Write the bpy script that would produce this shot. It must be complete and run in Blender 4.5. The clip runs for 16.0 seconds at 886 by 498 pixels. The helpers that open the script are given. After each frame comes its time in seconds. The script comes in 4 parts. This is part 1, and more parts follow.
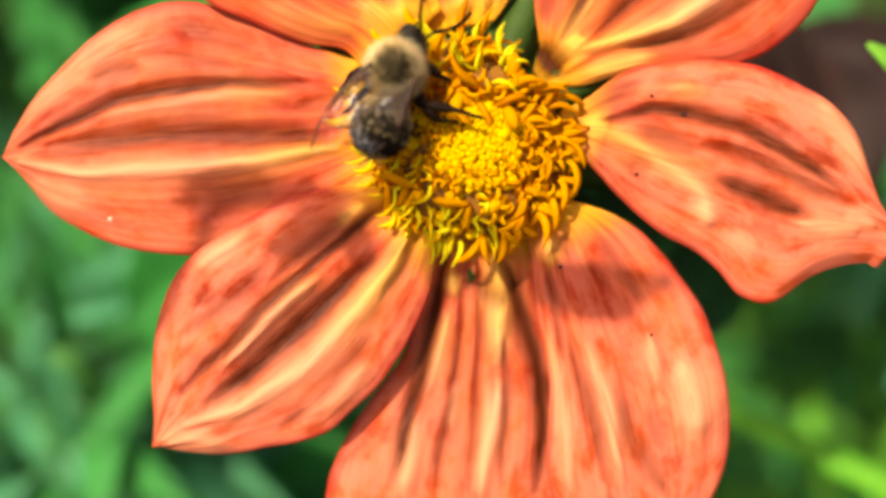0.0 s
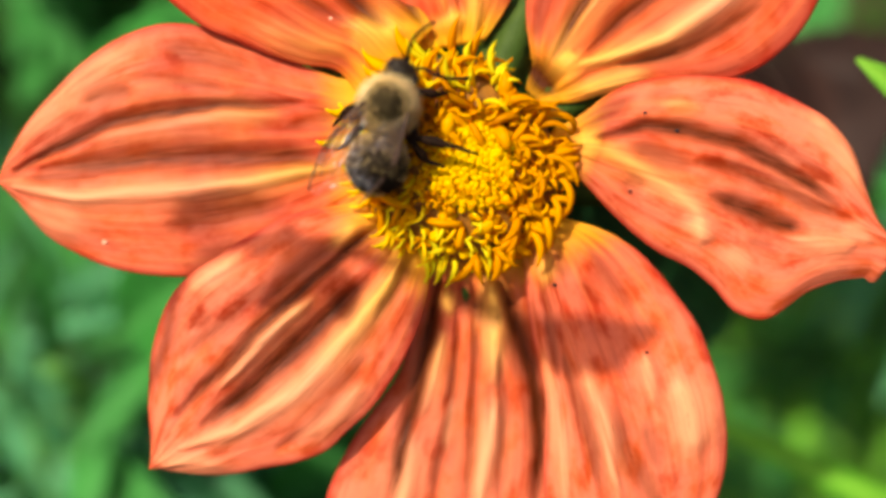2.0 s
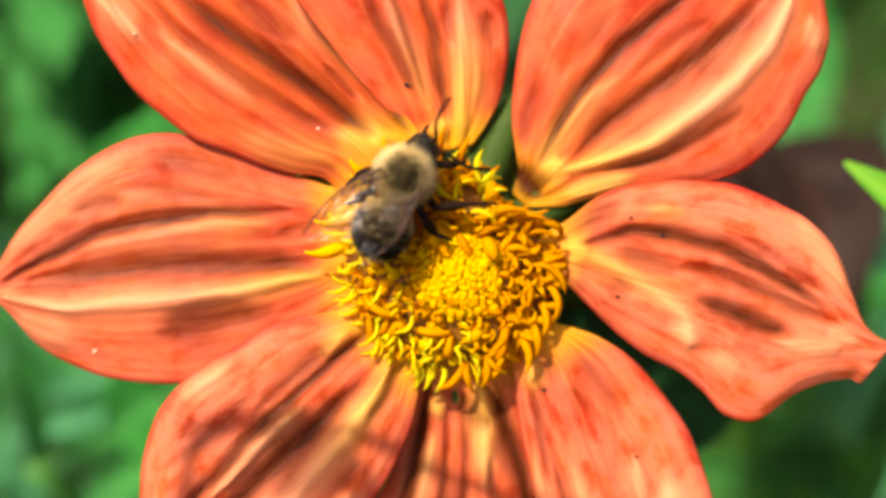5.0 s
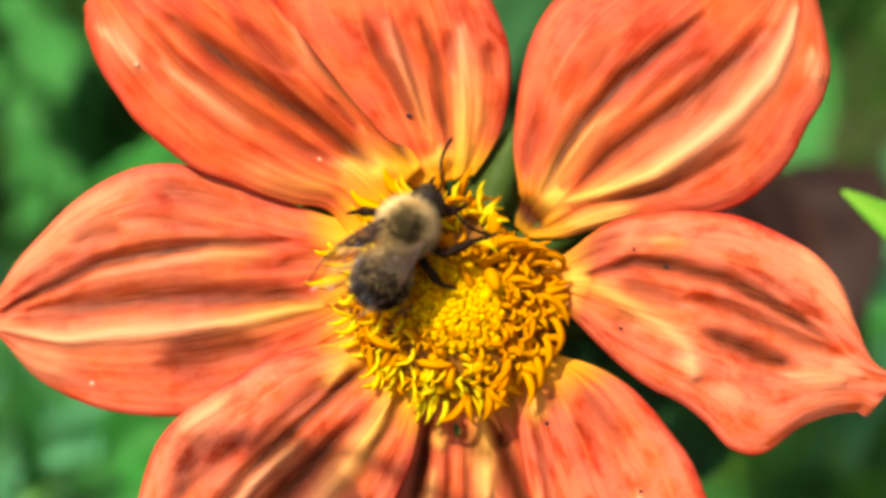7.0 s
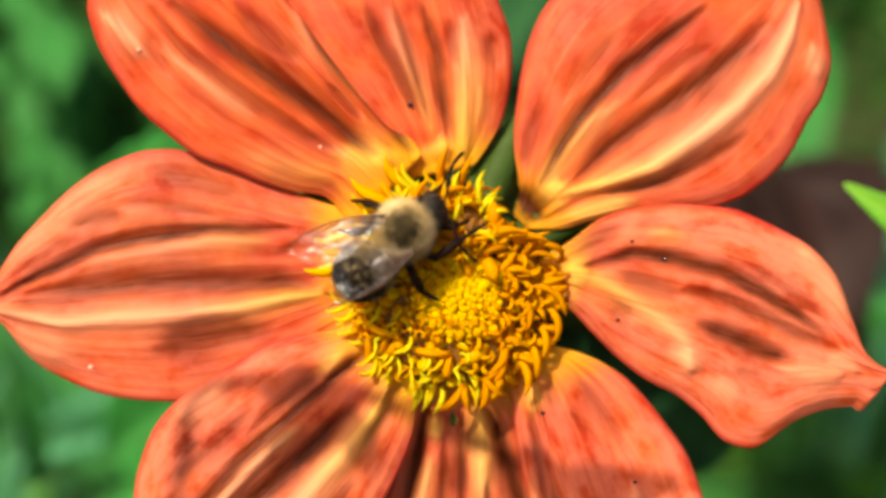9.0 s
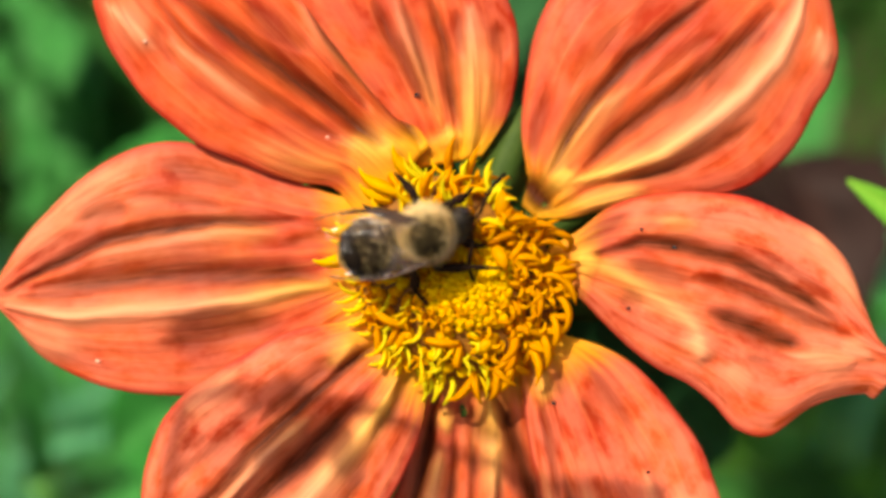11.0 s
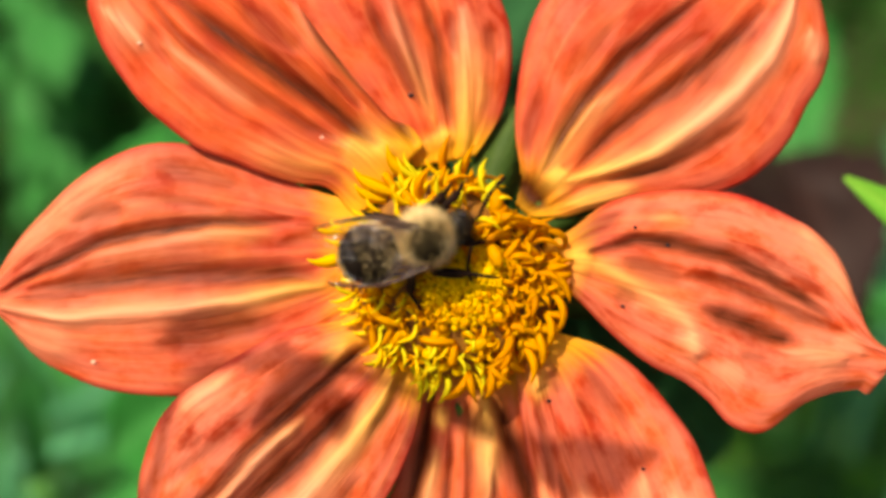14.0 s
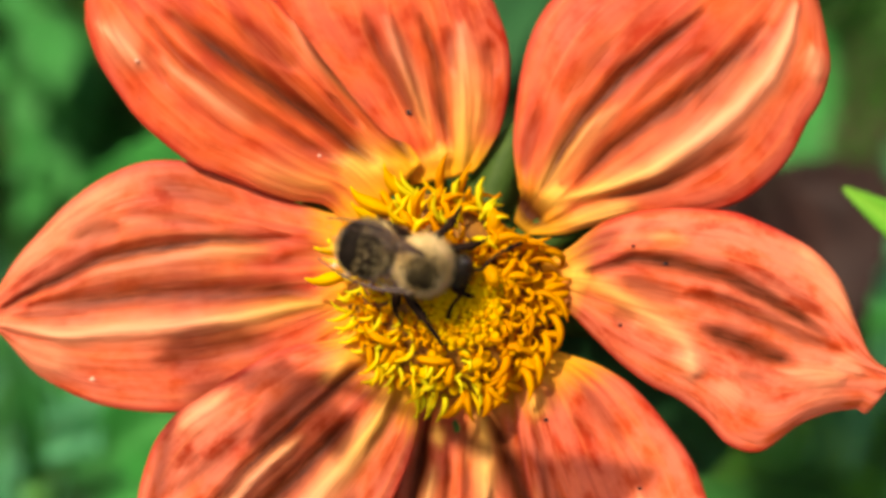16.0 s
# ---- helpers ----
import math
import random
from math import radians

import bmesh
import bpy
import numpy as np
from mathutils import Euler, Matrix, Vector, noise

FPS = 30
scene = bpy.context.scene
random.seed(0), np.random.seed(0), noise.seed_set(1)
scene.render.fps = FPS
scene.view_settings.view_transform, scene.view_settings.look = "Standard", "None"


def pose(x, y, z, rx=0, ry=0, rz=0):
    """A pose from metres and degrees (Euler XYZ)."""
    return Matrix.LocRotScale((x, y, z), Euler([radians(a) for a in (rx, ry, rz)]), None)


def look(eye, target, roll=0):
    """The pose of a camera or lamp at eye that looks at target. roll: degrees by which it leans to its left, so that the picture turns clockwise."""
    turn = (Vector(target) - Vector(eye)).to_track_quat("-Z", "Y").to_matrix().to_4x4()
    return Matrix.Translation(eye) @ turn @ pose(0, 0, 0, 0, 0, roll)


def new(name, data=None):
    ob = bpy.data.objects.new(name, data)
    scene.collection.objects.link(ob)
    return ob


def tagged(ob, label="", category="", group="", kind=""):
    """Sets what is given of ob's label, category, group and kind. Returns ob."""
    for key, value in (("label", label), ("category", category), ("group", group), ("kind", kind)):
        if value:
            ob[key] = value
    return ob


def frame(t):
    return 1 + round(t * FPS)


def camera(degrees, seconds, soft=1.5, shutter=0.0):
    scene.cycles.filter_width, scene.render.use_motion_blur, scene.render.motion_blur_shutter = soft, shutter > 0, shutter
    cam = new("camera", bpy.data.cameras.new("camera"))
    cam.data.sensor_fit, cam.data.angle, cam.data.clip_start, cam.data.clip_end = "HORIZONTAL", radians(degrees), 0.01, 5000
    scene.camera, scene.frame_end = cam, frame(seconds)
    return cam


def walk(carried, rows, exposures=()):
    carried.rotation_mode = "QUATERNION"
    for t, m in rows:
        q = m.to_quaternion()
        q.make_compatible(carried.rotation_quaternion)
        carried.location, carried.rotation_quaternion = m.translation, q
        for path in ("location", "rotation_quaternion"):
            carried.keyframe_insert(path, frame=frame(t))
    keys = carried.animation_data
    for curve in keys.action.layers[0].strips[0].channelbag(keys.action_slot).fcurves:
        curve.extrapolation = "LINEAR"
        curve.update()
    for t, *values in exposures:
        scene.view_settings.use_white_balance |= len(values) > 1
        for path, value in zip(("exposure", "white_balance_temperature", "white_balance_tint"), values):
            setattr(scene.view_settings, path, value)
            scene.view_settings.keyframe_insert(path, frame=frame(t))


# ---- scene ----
# The clip's camera: a close view of one bloom, turned by hand. MM: the bloom is built in millimetres.
MM = 0.001
BLOOM = pose(0, 0, 0.32, 40, 0, 0)      # rest place of the bloom; its z axis looks at the camera
EYE_AT = Matrix.Translation((-0.00125, 0.00351, 0.1))
cam = camera(50.0, 16.0, soft=3.5)
cam.data.dof.use_dof = True
cam.data.dof.focus_distance = 0.0970
cam.data.dof.aperture_fstop = 6.3
CAMERA_ROWS = [
    (0, -8.05, 0.74, -0.46),
    (0.5, -7.35, 0.49, 0.04),
    (1, -7.63, 0.51, 0.04),
    (1.5, -7.08, 0.22, 0.05),
    (2, -7.34, 0.28, -0.09),
    (2.5, -7.17, -0.05, -0.17),
    (3, -6.41, -0.04, 0.05),
    (3.5, -5.50, -0.13, -0.16),
    (4, -3.58, -0.17, -0.16),
    (4.5, -2.82, -0.05, 0.00),
    (5, -1.32, -0.06, 0.02),
    (7.5, 0.42, -0.10, 0.01),
    (8, -0.05, 0.06, 0.01),
    (8.5, 0.03, -0.11, 0.05),
    (9, 0.00, 0.00, 0.00),
    (11.5, -0.24, 0.15, 0.03),
    (12, -0.22, -0.06, -0.28),
    (12.5, -0.18, 0.13, 0.08),
    (13, -0.23, -0.04, -0.23),
    (13.5, -0.12, -0.04, -0.04),
    (14, -0.31, 0.00, -0.21),
    (14.5, -0.22, -0.15, -0.32),
    (15, -0.28, 0.04, -0.07),
    (15.5, -0.34, -0.08, -0.05),
    (16, 0.14, -0.07, 0.28),
]
EXPOSURES = ((0, 0.37), (0.5, 0.23), (1, 0.25), (2, 0.20), (2.5, 0.29), (3, 0.39), (4, 0.36), (5, 0.40), (7.5, 0.36), (8.5, 0.24), (9, 0.23), (12, 0.18), (16, 0.17))
walk(cam, [(t, BLOOM @ EYE_AT @ pose(0, 0, 0, rx, ry, rz)) for t, rx, ry, rz in CAMERA_ROWS], [(t, stops, 7000, 12) for t, stops in EXPOSURES])

# ---- light ----
SUN_WAY = Vector((-0.38, 0.57, 0.73)).normalized()      # to the sun, in the bloom's axes
SUN_FROM = BLOOM.to_3x3() @ SUN_WAY
world = bpy.data.worlds.new("sky")
scene.world = world
world.use_nodes = True
wn = world.node_tree
sky = wn.nodes.new("ShaderNodeTexSky")
sky.sky_type, sky.sun_disc = "NISHITA", False
sky.dust_density, sky.ozone_density = 7.0, 0.3
sky.sun_elevation = math.asin(SUN_FROM.z)
sky.sun_rotation = math.atan2(SUN_FROM.x, SUN_FROM.y)
wn.links.new(sky.outputs[0], wn.nodes["Background"].inputs[0])
wn.nodes["Background"].inputs[1].default_value = 0.11
sun = new("sun", bpy.data.lights.new("sun", "SUN"))
sun.data.energy, sun.data.angle, sun.data.color = 4.8, radians(0.9), (1.0, 0.93, 0.80)
sun.matrix_world = look(SUN_FROM * 3, (0, 0, 0))


# ---- materials ----
class Nodes:
    """A short way to wire a node material."""

    def __init__(self, name):
        self.mat = bpy.data.materials.new(name)
        self.mat.use_nodes = True
        self.tree = self.mat.node_tree
        self.tree.nodes.clear()
        self.out = self.add("ShaderNodeOutputMaterial")

    def add(self, kind):
        return self.tree.nodes.new(kind)

    def uv(self):
        node = self.add("ShaderNodeUVMap")
        node.uv_map = "vein"
        return node.outputs[0]

    def link(self, a, b):
        self.tree.links.new(a, b)

    def put(self, socket, value):
        if isinstance(value, bpy.types.NodeSocket):
            self.link(value, socket)
        else:
            socket.default_value = value

    def math(self, op, a, b=0.0, clamp=False):
        node = self.add("ShaderNodeMath")
        node.operation, node.use_clamp = op, clamp
        self.put(node.inputs[0], a)
        self.put(node.inputs[1], b)
        return node.outputs[0]

    def mix(self, fac, a, b, blend="MIX"):
        node = self.add("ShaderNodeMix")
        node.data_type, node.blend_type = "RGBA", blend
        self.put(node.inputs[0], fac)
        for socket, value in ((node.inputs[6], a), (node.inputs[7], b)):
            self.put(socket, (*value, 1) if isinstance(value, tuple) else value)
        return node.outputs[2]

    def noise(self, vector, scale, stretch=(1, 1, 1), detail=3.0, rough=0.55):
        mapping = self.add("ShaderNodeMapping")
        mapping.inputs["Scale"].default_value = stretch
        self.link(vector, mapping.inputs[0])
        node = self.add("ShaderNodeTexNoise")
        self.link(mapping.outputs[0], node.inputs["Vector"])
        node.inputs["Scale"].default_value = scale
        node.inputs["Detail"].default_value = detail
        node.inputs["Roughness"].default_value = rough
        return node.outputs[0]

    def ramp(self, value, low, high):
        node = self.add("ShaderNodeMapRange")
        node.interpolation_type = "SMOOTHSTEP"
        self.link(value, node.inputs[0])
        node.inputs[1].default_value, node.inputs[2].default_value = low, high
        return node.outputs[0]

    def attribute(self, name):
        node = self.add("ShaderNodeAttribute")
        node.attribute_name = name
        return node.outputs["Fac"]

    def bump(self, height, distance, strength=0.5):
        node = self.add("ShaderNodeBump")
        self.link(height, node.inputs["Height"])
        node.inputs["Distance"].default_value, node.inputs["Strength"].default_value = distance, strength
        return node.outputs[0]

    def surface(self, colour, rough, normal=None, thin=0.0, sheen=0.0, spec=0.4, coat=0.0):
        """Principled, with a share of light that passes a thin leaf."""
        node = self.add("ShaderNodeBsdfPrincipled")
        self.put(node.inputs["Base Color"], (*colour, 1) if isinstance(colour, tuple) else colour)
        self.put(node.inputs["Roughness"], rough)
        node.inputs["Specular IOR Level"].default_value = spec
        node.inputs["Sheen Weight"].default_value = sheen
        node.inputs["Coat Weight"].default_value = coat
        if normal:
            self.link(normal, node.inputs["Normal"])
        shader = node.outputs[0]
        if thin:
            leaf = self.add("ShaderNodeBsdfTranslucent")
            self.put(leaf.inputs[0], (*colour, 1) if isinstance(colour, tuple) else colour)
            both = self.add("ShaderNodeMixShader")
            both.inputs[0].default_value = thin
            self.link(shader, both.inputs[1])
            self.link(leaf.outputs[0], both.inputs[2])
            shader = both.outputs[0]
        self.link(shader, self.out.inputs[0])
        return self.mat


def petal_material():
    n = Nodes("petal")
    uv = n.uv()
    fine = n.noise(uv, 1.0, (6, 46, 1), 4.0, 0.6)
    veins = n.noise(uv, 1.0, (1.2, 13, 1), 3.0, 0.5)
    clouds = n.noise(uv, 1.0, (2.2, 2.4, 1), 2.0, 0.5)
    patches = n.noise(uv, 1.0, (5, 5, 1), 4.0, 0.6)
    colour = n.mix(n.ramp(clouds, 0.35, 0.65), (0.50, 0.040, 0.007), (0.80, 0.116, 0.019))
    blush = n.math("MULTIPLY", n.attribute("pink"), n.ramp(patches, 0.3, 0.62), True)
    colour = n.mix(n.math("MULTIPLY", blush, 0.85), colour, (0.91, 0.235, 0.130))
    colour = n.mix(n.math("MULTIPLY", n.ramp(patches, 0.47, 0.28), 0.4), colour, (0.46, 0.030, 0.009))
    colour = n.mix(n.math("MULTIPLY", n.ramp(veins, 0.5, 0.74), 0.42), colour, (0.93, 0.24, 0.085))
    colour = n.mix(n.math("MULTIPLY", n.ramp(veins, 0.46, 0.28), 0.35), colour, (0.42, 0.030, 0.009))
    colour = n.mix(n.math("MULTIPLY", n.attribute("rim"), 0.8), colour, (0.46, 0.020, 0.014))
    root = n.math("ADD", n.attribute("root"), n.math("MULTIPLY", n.math("SUBTRACT", veins, 0.5), 0.5), True)
    colour = n.mix(n.ramp(root, 0.15, 0.95), colour, (0.93, 0.44, 0.014))
    # cream streaks, with ridge highlights and sun patches painted in
    cream_sunlit = n.math("MULTIPLY", n.attribute("cream_sunlit"), n.math("ADD", n.ramp(veins, 0.2, 0.6), 0.5), True)
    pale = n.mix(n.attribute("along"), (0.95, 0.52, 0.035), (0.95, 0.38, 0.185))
    colour = n.mix(n.math("MULTIPLY", cream_sunlit, 0.98), colour, pale)
    # brown streaks of the petal and shade painted into its colour
    stain_shade = n.math("MULTIPLY", n.attribute("stain_shade"), n.math("ADD", n.math("MULTIPLY", n.ramp(fine, 0.35, 0.65), 0.25), 0.82), True)
    colour = n.mix(n.math("MULTIPLY", stain_shade, 1.15, True), colour, (0.085, 0.016, 0.003))
    scratch = n.math("MULTIPLY", n.ramp(fine, 0.58, 0.70), n.ramp(patches, 0.45, 0.6))
    colour = n.mix(n.math("MULTIPLY", scratch, 0.35), colour, (0.20, 0.016, 0.006))
    height = n.math("ADD", n.math("MULTIPLY", veins, 1.6), n.math("MULTIPLY", fine, 0.6))
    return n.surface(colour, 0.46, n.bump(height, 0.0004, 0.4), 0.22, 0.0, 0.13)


def floret_material(name, low, high, green=0.0):
    n = Nodes(name)
    at = n.add("ShaderNodeTexCoord").outputs["Object"]
    per = n.add("ShaderNodeObjectInfo").outputs["Random"]
    spots = n.noise(at, 900, (1, 1, 1), 3.0)
    colour = n.mix(per, low, high)
    colour = n.mix(n.math("MULTIPLY", n.ramp(spots, 0.5, 0.8), 0.4), colour, (0.78, 0.32, 0.006))
    if green:
        colour = n.mix(n.math("MULTIPLY", n.ramp(per, 0.35, 0.8), green), colour, (0.55, 0.72, 0.02))
    return n.surface(colour, 0.55, n.bump(spots, 0.0002, 0.4), 0.36, 0.0, 0.05)


def leaf_material(name, dark, light, vein):
    n = Nodes(name)
    uv = n.uv()
    at = n.add("ShaderNodeTexCoord").outputs["Object"]
    per = n.add("ShaderNodeObjectInfo").outputs["Random"]
    blotch = n.noise(at, 60, (1, 1, 1), 4.0)
    grain = n.noise(uv, 1.0, (8, 30, 1), 3.0)
    colour = n.mix(n.ramp(blotch, 0.3, 0.7), dark, light)
    colour = n.mix(n.math("MULTIPLY", per, 0.3), colour, light)
    colour = n.mix(n.math("MULTIPLY", n.attribute("rib"), 0.8), colour, vein)
    colour = n.mix(n.math("MULTIPLY", n.ramp(grain, 0.5, 0.8), 0.3), colour, dark)
    return n.surface(colour, 0.5, n.bump(grain, 0.0006, 0.5), 0.3, 0.0, 0.22)


def plain_material(name, low, high, rough, scale, spec=0.4, stretch=(1, 1, 1), bump=0.0003, sheen=0.0, coat=0.0, thin=0.0):
    n = Nodes(name)
    at = n.add("ShaderNodeTexCoord").outputs["Object"]
    big = n.noise(at, scale, stretch, 4.0)
    small = n.noise(at, scale * 7, stretch, 3.0)
    colour = n.mix(n.ramp(big, 0.3, 0.7), low, high)
    colour = n.mix(n.math("MULTIPLY", n.ramp(small, 0.5, 0.8), 0.35), colour, low)
    return n.surface(colour, rough, n.bump(small, bump, 0.5), thin, sheen, spec, coat)


def wing_material():
    n = Nodes("wing_membrane")
    at = n.add("ShaderNodeTexCoord").outputs["Object"]
    crinkle = n.noise(at, 1500, (0.4, 1.6, 1), 3.0)
    clear = n.add("ShaderNodeBsdfTransparent")
    clear.inputs[0].default_value = (0.94, 0.90, 0.85, 1)
    film = n.add("ShaderNodeBsdfGlossy")
    film.inputs["Roughness"].default_value = 0.22
    n.link(n.bump(crinkle, 0.0005, 0.7), film.inputs["Normal"])
    both = n.add("ShaderNodeMixShader")
    n.link(n.math("ADD", n.math("MULTIPLY", n.ramp(crinkle, 0.44, 0.70), 0.15), 0.006), both.inputs[0])
    n.link(clear.outputs[0], both.inputs[1])
    n.link(film.outputs[0], both.inputs[2])
    n.link(both.outputs[0], n.out.inputs[0])
    return n.mat


def ground_material():
    n = Nodes("garden_soil")
    at = n.add("ShaderNodeTexCoord").outputs["Object"]
    big = n.noise(at, 9, (1, 1, 1), 5.0)
    small = n.noise(at, 160, (1, 1, 1), 5.0)
    colour = n.mix(n.ramp(small, 0.3, 0.7), (0.035, 0.022, 0.014), (0.10, 0.065, 0.042))
    colour = n.mix(n.math("MULTIPLY", n.ramp(big, 0.45, 0.6), 0.8), colour, (0.04, 0.085, 0.02))
    return n.surface(colour, 0.9, n.bump(small, 0.004, 0.8), 0, 0, 0.2)


PETAL = petal_material()
FLORET = floret_material("floret_gold", (0.74, 0.31, 0.0005), (0.86, 0.44, 0.001))
STRAND = floret_material("floret_orange", (0.68, 0.25, 0.0005), (0.84, 0.38, 0.001))
BUD = floret_material("floret_bud", (0.92, 0.52, 0.001), (0.94, 0.63, 0.003))
LIGULE = floret_material("floret_lemon", (0.92, 0.62, 0.006), (0.94, 0.76, 0.012), 0.28)
DISC = plain_material("disc_base", (0.17, 0.06, 0.002), (0.33, 0.13, 0.003), 0.7, 500)
CALYX = plain_material("calyx_green", (0.035, 0.075, 0.010), (0.08, 0.13, 0.02), 0.6, 200, 0.15, thin=0.15)
STEM = plain_material("stem_green", (0.045, 0.17, 0.025), (0.09, 0.27, 0.04), 0.5, 60, stretch=(1, 1, 0.2))
LEAF = leaf_material("leaf_green", (0.011, 0.10, 0.015), (0.038, 0.29, 0.044), (0.08, 0.36, 0.08))
LEAF_BLUE = leaf_material("leaf_blue_green", (0.012, 0.125, 0.030), (0.060, 0.34, 0.125), (0.16, 0.48, 0.23))
LEAF_LIME = leaf_material("leaf_lime", (0.07, 0.36, 0.015), (0.16, 0.54, 0.03), (0.30, 0.64, 0.07))
# the green leaf again, darkened to stand for shade behind the bloom
LEAF_SHADED = leaf_material("leaf_green_shaded", (0.010, 0.052, 0.014), (0.026, 0.13, 0.036), (0.035, 0.13, 0.04))
LEAF_BROWN = leaf_material("leaf_brown", (0.014, 0.007, 0.005), (0.036, 0.016, 0.011), (0.05, 0.022, 0.015))
SOIL = ground_material()
GRASS = plain_material("grass_blades", (0.02, 0.10, 0.010), (0.06, 0.25, 0.025), 0.5, 40, thin=0.25)
FUR_TAN = plain_material("fur_tan", (0.64, 0.43, 0.16), (0.90, 0.70, 0.36), 0.7, 500, spec=0.15, thin=0.2)
FUR_OLIVE = plain_material("fur_olive", (0.022, 0.016, 0.007), (0.115, 0.082, 0.032), 0.75, 500, spec=0.12)
FUR_BLACK = plain_material("fur_black", (0.004, 0.003, 0.002), (0.022, 0.015, 0.010), 0.7, 500, spec=0.06)
CHITIN = plain_material("chitin_black", (0.006, 0.004, 0.003), (0.020, 0.013, 0.008), 0.35, 700, spec=0.25)
LEG = plain_material("leg_brown", (0.006, 0.003, 0.002), (0.022, 0.010, 0.005), 0.6, 700, spec=0.06)
WING = wing_material()
VEIN = plain_material("wing_vein", (0.035, 0.016, 0.008), (0.09, 0.04, 0.02), 0.4, 500)
POLLEN = plain_material("pollen", (0.75, 0.36, 0.22), (0.85, 0.5, 0.34), 0.6, 900)
EYE = plain_material("eye_black", (0.006, 0.005, 0.005), (0.016, 0.013, 0.012), 0.12, 900, spec=0.6)


# ---- building helpers ----
def part(name, bm, material, parent=None, label=""):
    """Links a bmesh as one mesh object under a thing or a part."""
    me = bpy.data.meshes.new(name)
    bm.normal_update()
    bm.to_mesh(me)
    bm.free()
    for m in material if isinstance(material, (list, tuple)) else [material]:
        me.materials.append(m)
    me.shade_smooth()
    ob = new(name, me)
    ob.parent = parent
    return tagged(ob, label)


def placed(name, mesh, m, parent):
    """Another object on a mesh that exists already."""
    ob = new(name, mesh)
    ob.parent = parent
    ob.matrix_basis = m
    return ob


def tube(bm, points, radii, sides=8, slot=0, cap=True):
    """A round tube with its own radius at each point, ends closed."""
    pts = [Vector(p) for p in points]
    rings, side = [], None
    for i, p in enumerate(pts):
        d = (pts[min(i + 1, len(pts) - 1)] - pts[max(i - 1, 0)]).normalized()
        if side is None:
            side = d.orthogonal().normalized()
        side = (side - d * side.dot(d)).normalized()
        up = d.cross(side)
        rings.append([bm.verts.new(p + radii[i] * (side * math.cos(a) + up * math.sin(a)))
                      for a in (2 * math.pi * k / sides for k in range(sides))])
    for a, b in zip(rings, rings[1:]):
        for k in range(sides):
            bm.faces.new((a[k], a[(k + 1) % sides], b[(k + 1) % sides], b[k])).material_index = slot
    if cap:
        bm.faces.new(rings[0][::-1]).material_index = slot
        bm.faces.new(rings[-1]).material_index = slot


def curve_points(points, steps):
    """A smooth line over a few points (Catmull-Rom)."""
    p = [Vector(q) for q in points]
    p = [p[0] * 2 - p[1], *p, p[-1] * 2 - p[-2]]
    out = []
    for i in range(1, len(p) - 2):
        for k in range(steps):
            s = k / steps
            out.append(0.5 * (2 * p[i] + (p[i + 1] - p[i - 1]) * s + (2 * p[i - 1] - 5 * p[i] + 4 * p[i + 1] - p[i + 2]) * s * s
                              + (3 * p[i] - p[i - 1] - 3 * p[i + 1] + p[i + 2]) * s ** 3))
    return out + [p[-2]]


def smooth_profile(stations, values):
    """A smooth function over the profile's stations."""
    x, y = np.array(stations), np.array(values)
    slope = np.gradient(y, x)

    def at(u):
        i = int(np.clip(np.searchsorted(x, u) - 1, 0, len(x) - 2))
        h = x[i + 1] - x[i]
        s = (u - x[i]) / h
        return float((1 + 2 * s) * (1 - s) ** 2 * y[i] + s * (1 - s) ** 2 * h * slope[i]
                     + s * s * (3 - 2 * s) * y[i + 1] + s * s * (s - 1) * h * slope[i + 1])
    return at


# ---- ground ----
def ground():
    bm = bmesh.new()
    xs = [-200, -20, -4] + [x * 0.06 for x in range(-20, 21)] + [4, 20, 200]
    grid = [[bm.verts.new((x, y, 0.012 * noise.noise(Vector((x * 9, y * 9, 0))) if abs(x) < 2 and abs(y) < 2 else 0)) for y in xs] for x in xs]
    for a, b in zip(grid, grid[1:]):
        for k in range(len(xs) - 1):
            bm.faces.new((a[k], b[k], b[k + 1], a[k + 1]))
    tagged(part("ground", bm, SOIL), "dark garden soil with moss and low weeds", "ground", kind="structure")


def grass():
    rng = random.Random(4)
    bm = bmesh.new()
    for _ in range(9000):
        x, y = rng.gauss(0, 0.35), rng.gauss(0.2, 0.4)
        h, w, a = rng.uniform(0.03, 0.10), rng.uniform(0.0012, 0.003), rng.uniform(0, 6.3)
        lean = Vector((rng.gauss(0, 0.4), rng.gauss(0, 0.4), 0)) * h
        side = Vector((math.cos(a), math.sin(a), 0)) * w
        root, mid = Vector((x, y, -0.01)), Vector((x, y, h * 0.6)) + lean * 0.35
        v = [bm.verts.new(p) for p in (root - side, root + side, mid + side * 0.8, mid - side * 0.8, Vector((x, y, h)) + lean)]
        bm.faces.new(v[:4])
        bm.faces.new((v[3], v[2], v[4]))
    tagged(part("grass", bm, GRASS), "short green grass growing on the soil", "grass", kind="stuff")


ground()
grass()

# ---- the bloom ----
bloom = tagged(new("dahlia_flower"), "orange-red single dahlia bloom with a yellow disc, on its stem", "flower")
bloom.matrix_world = BLOOM
STATIONS = [0, 0.06, 0.12, 0.2, 0.28, 0.36, 0.44, 0.52, 0.6, 0.68, 0.76, 0.83, 0.89, 0.94, 0.955, 0.975]


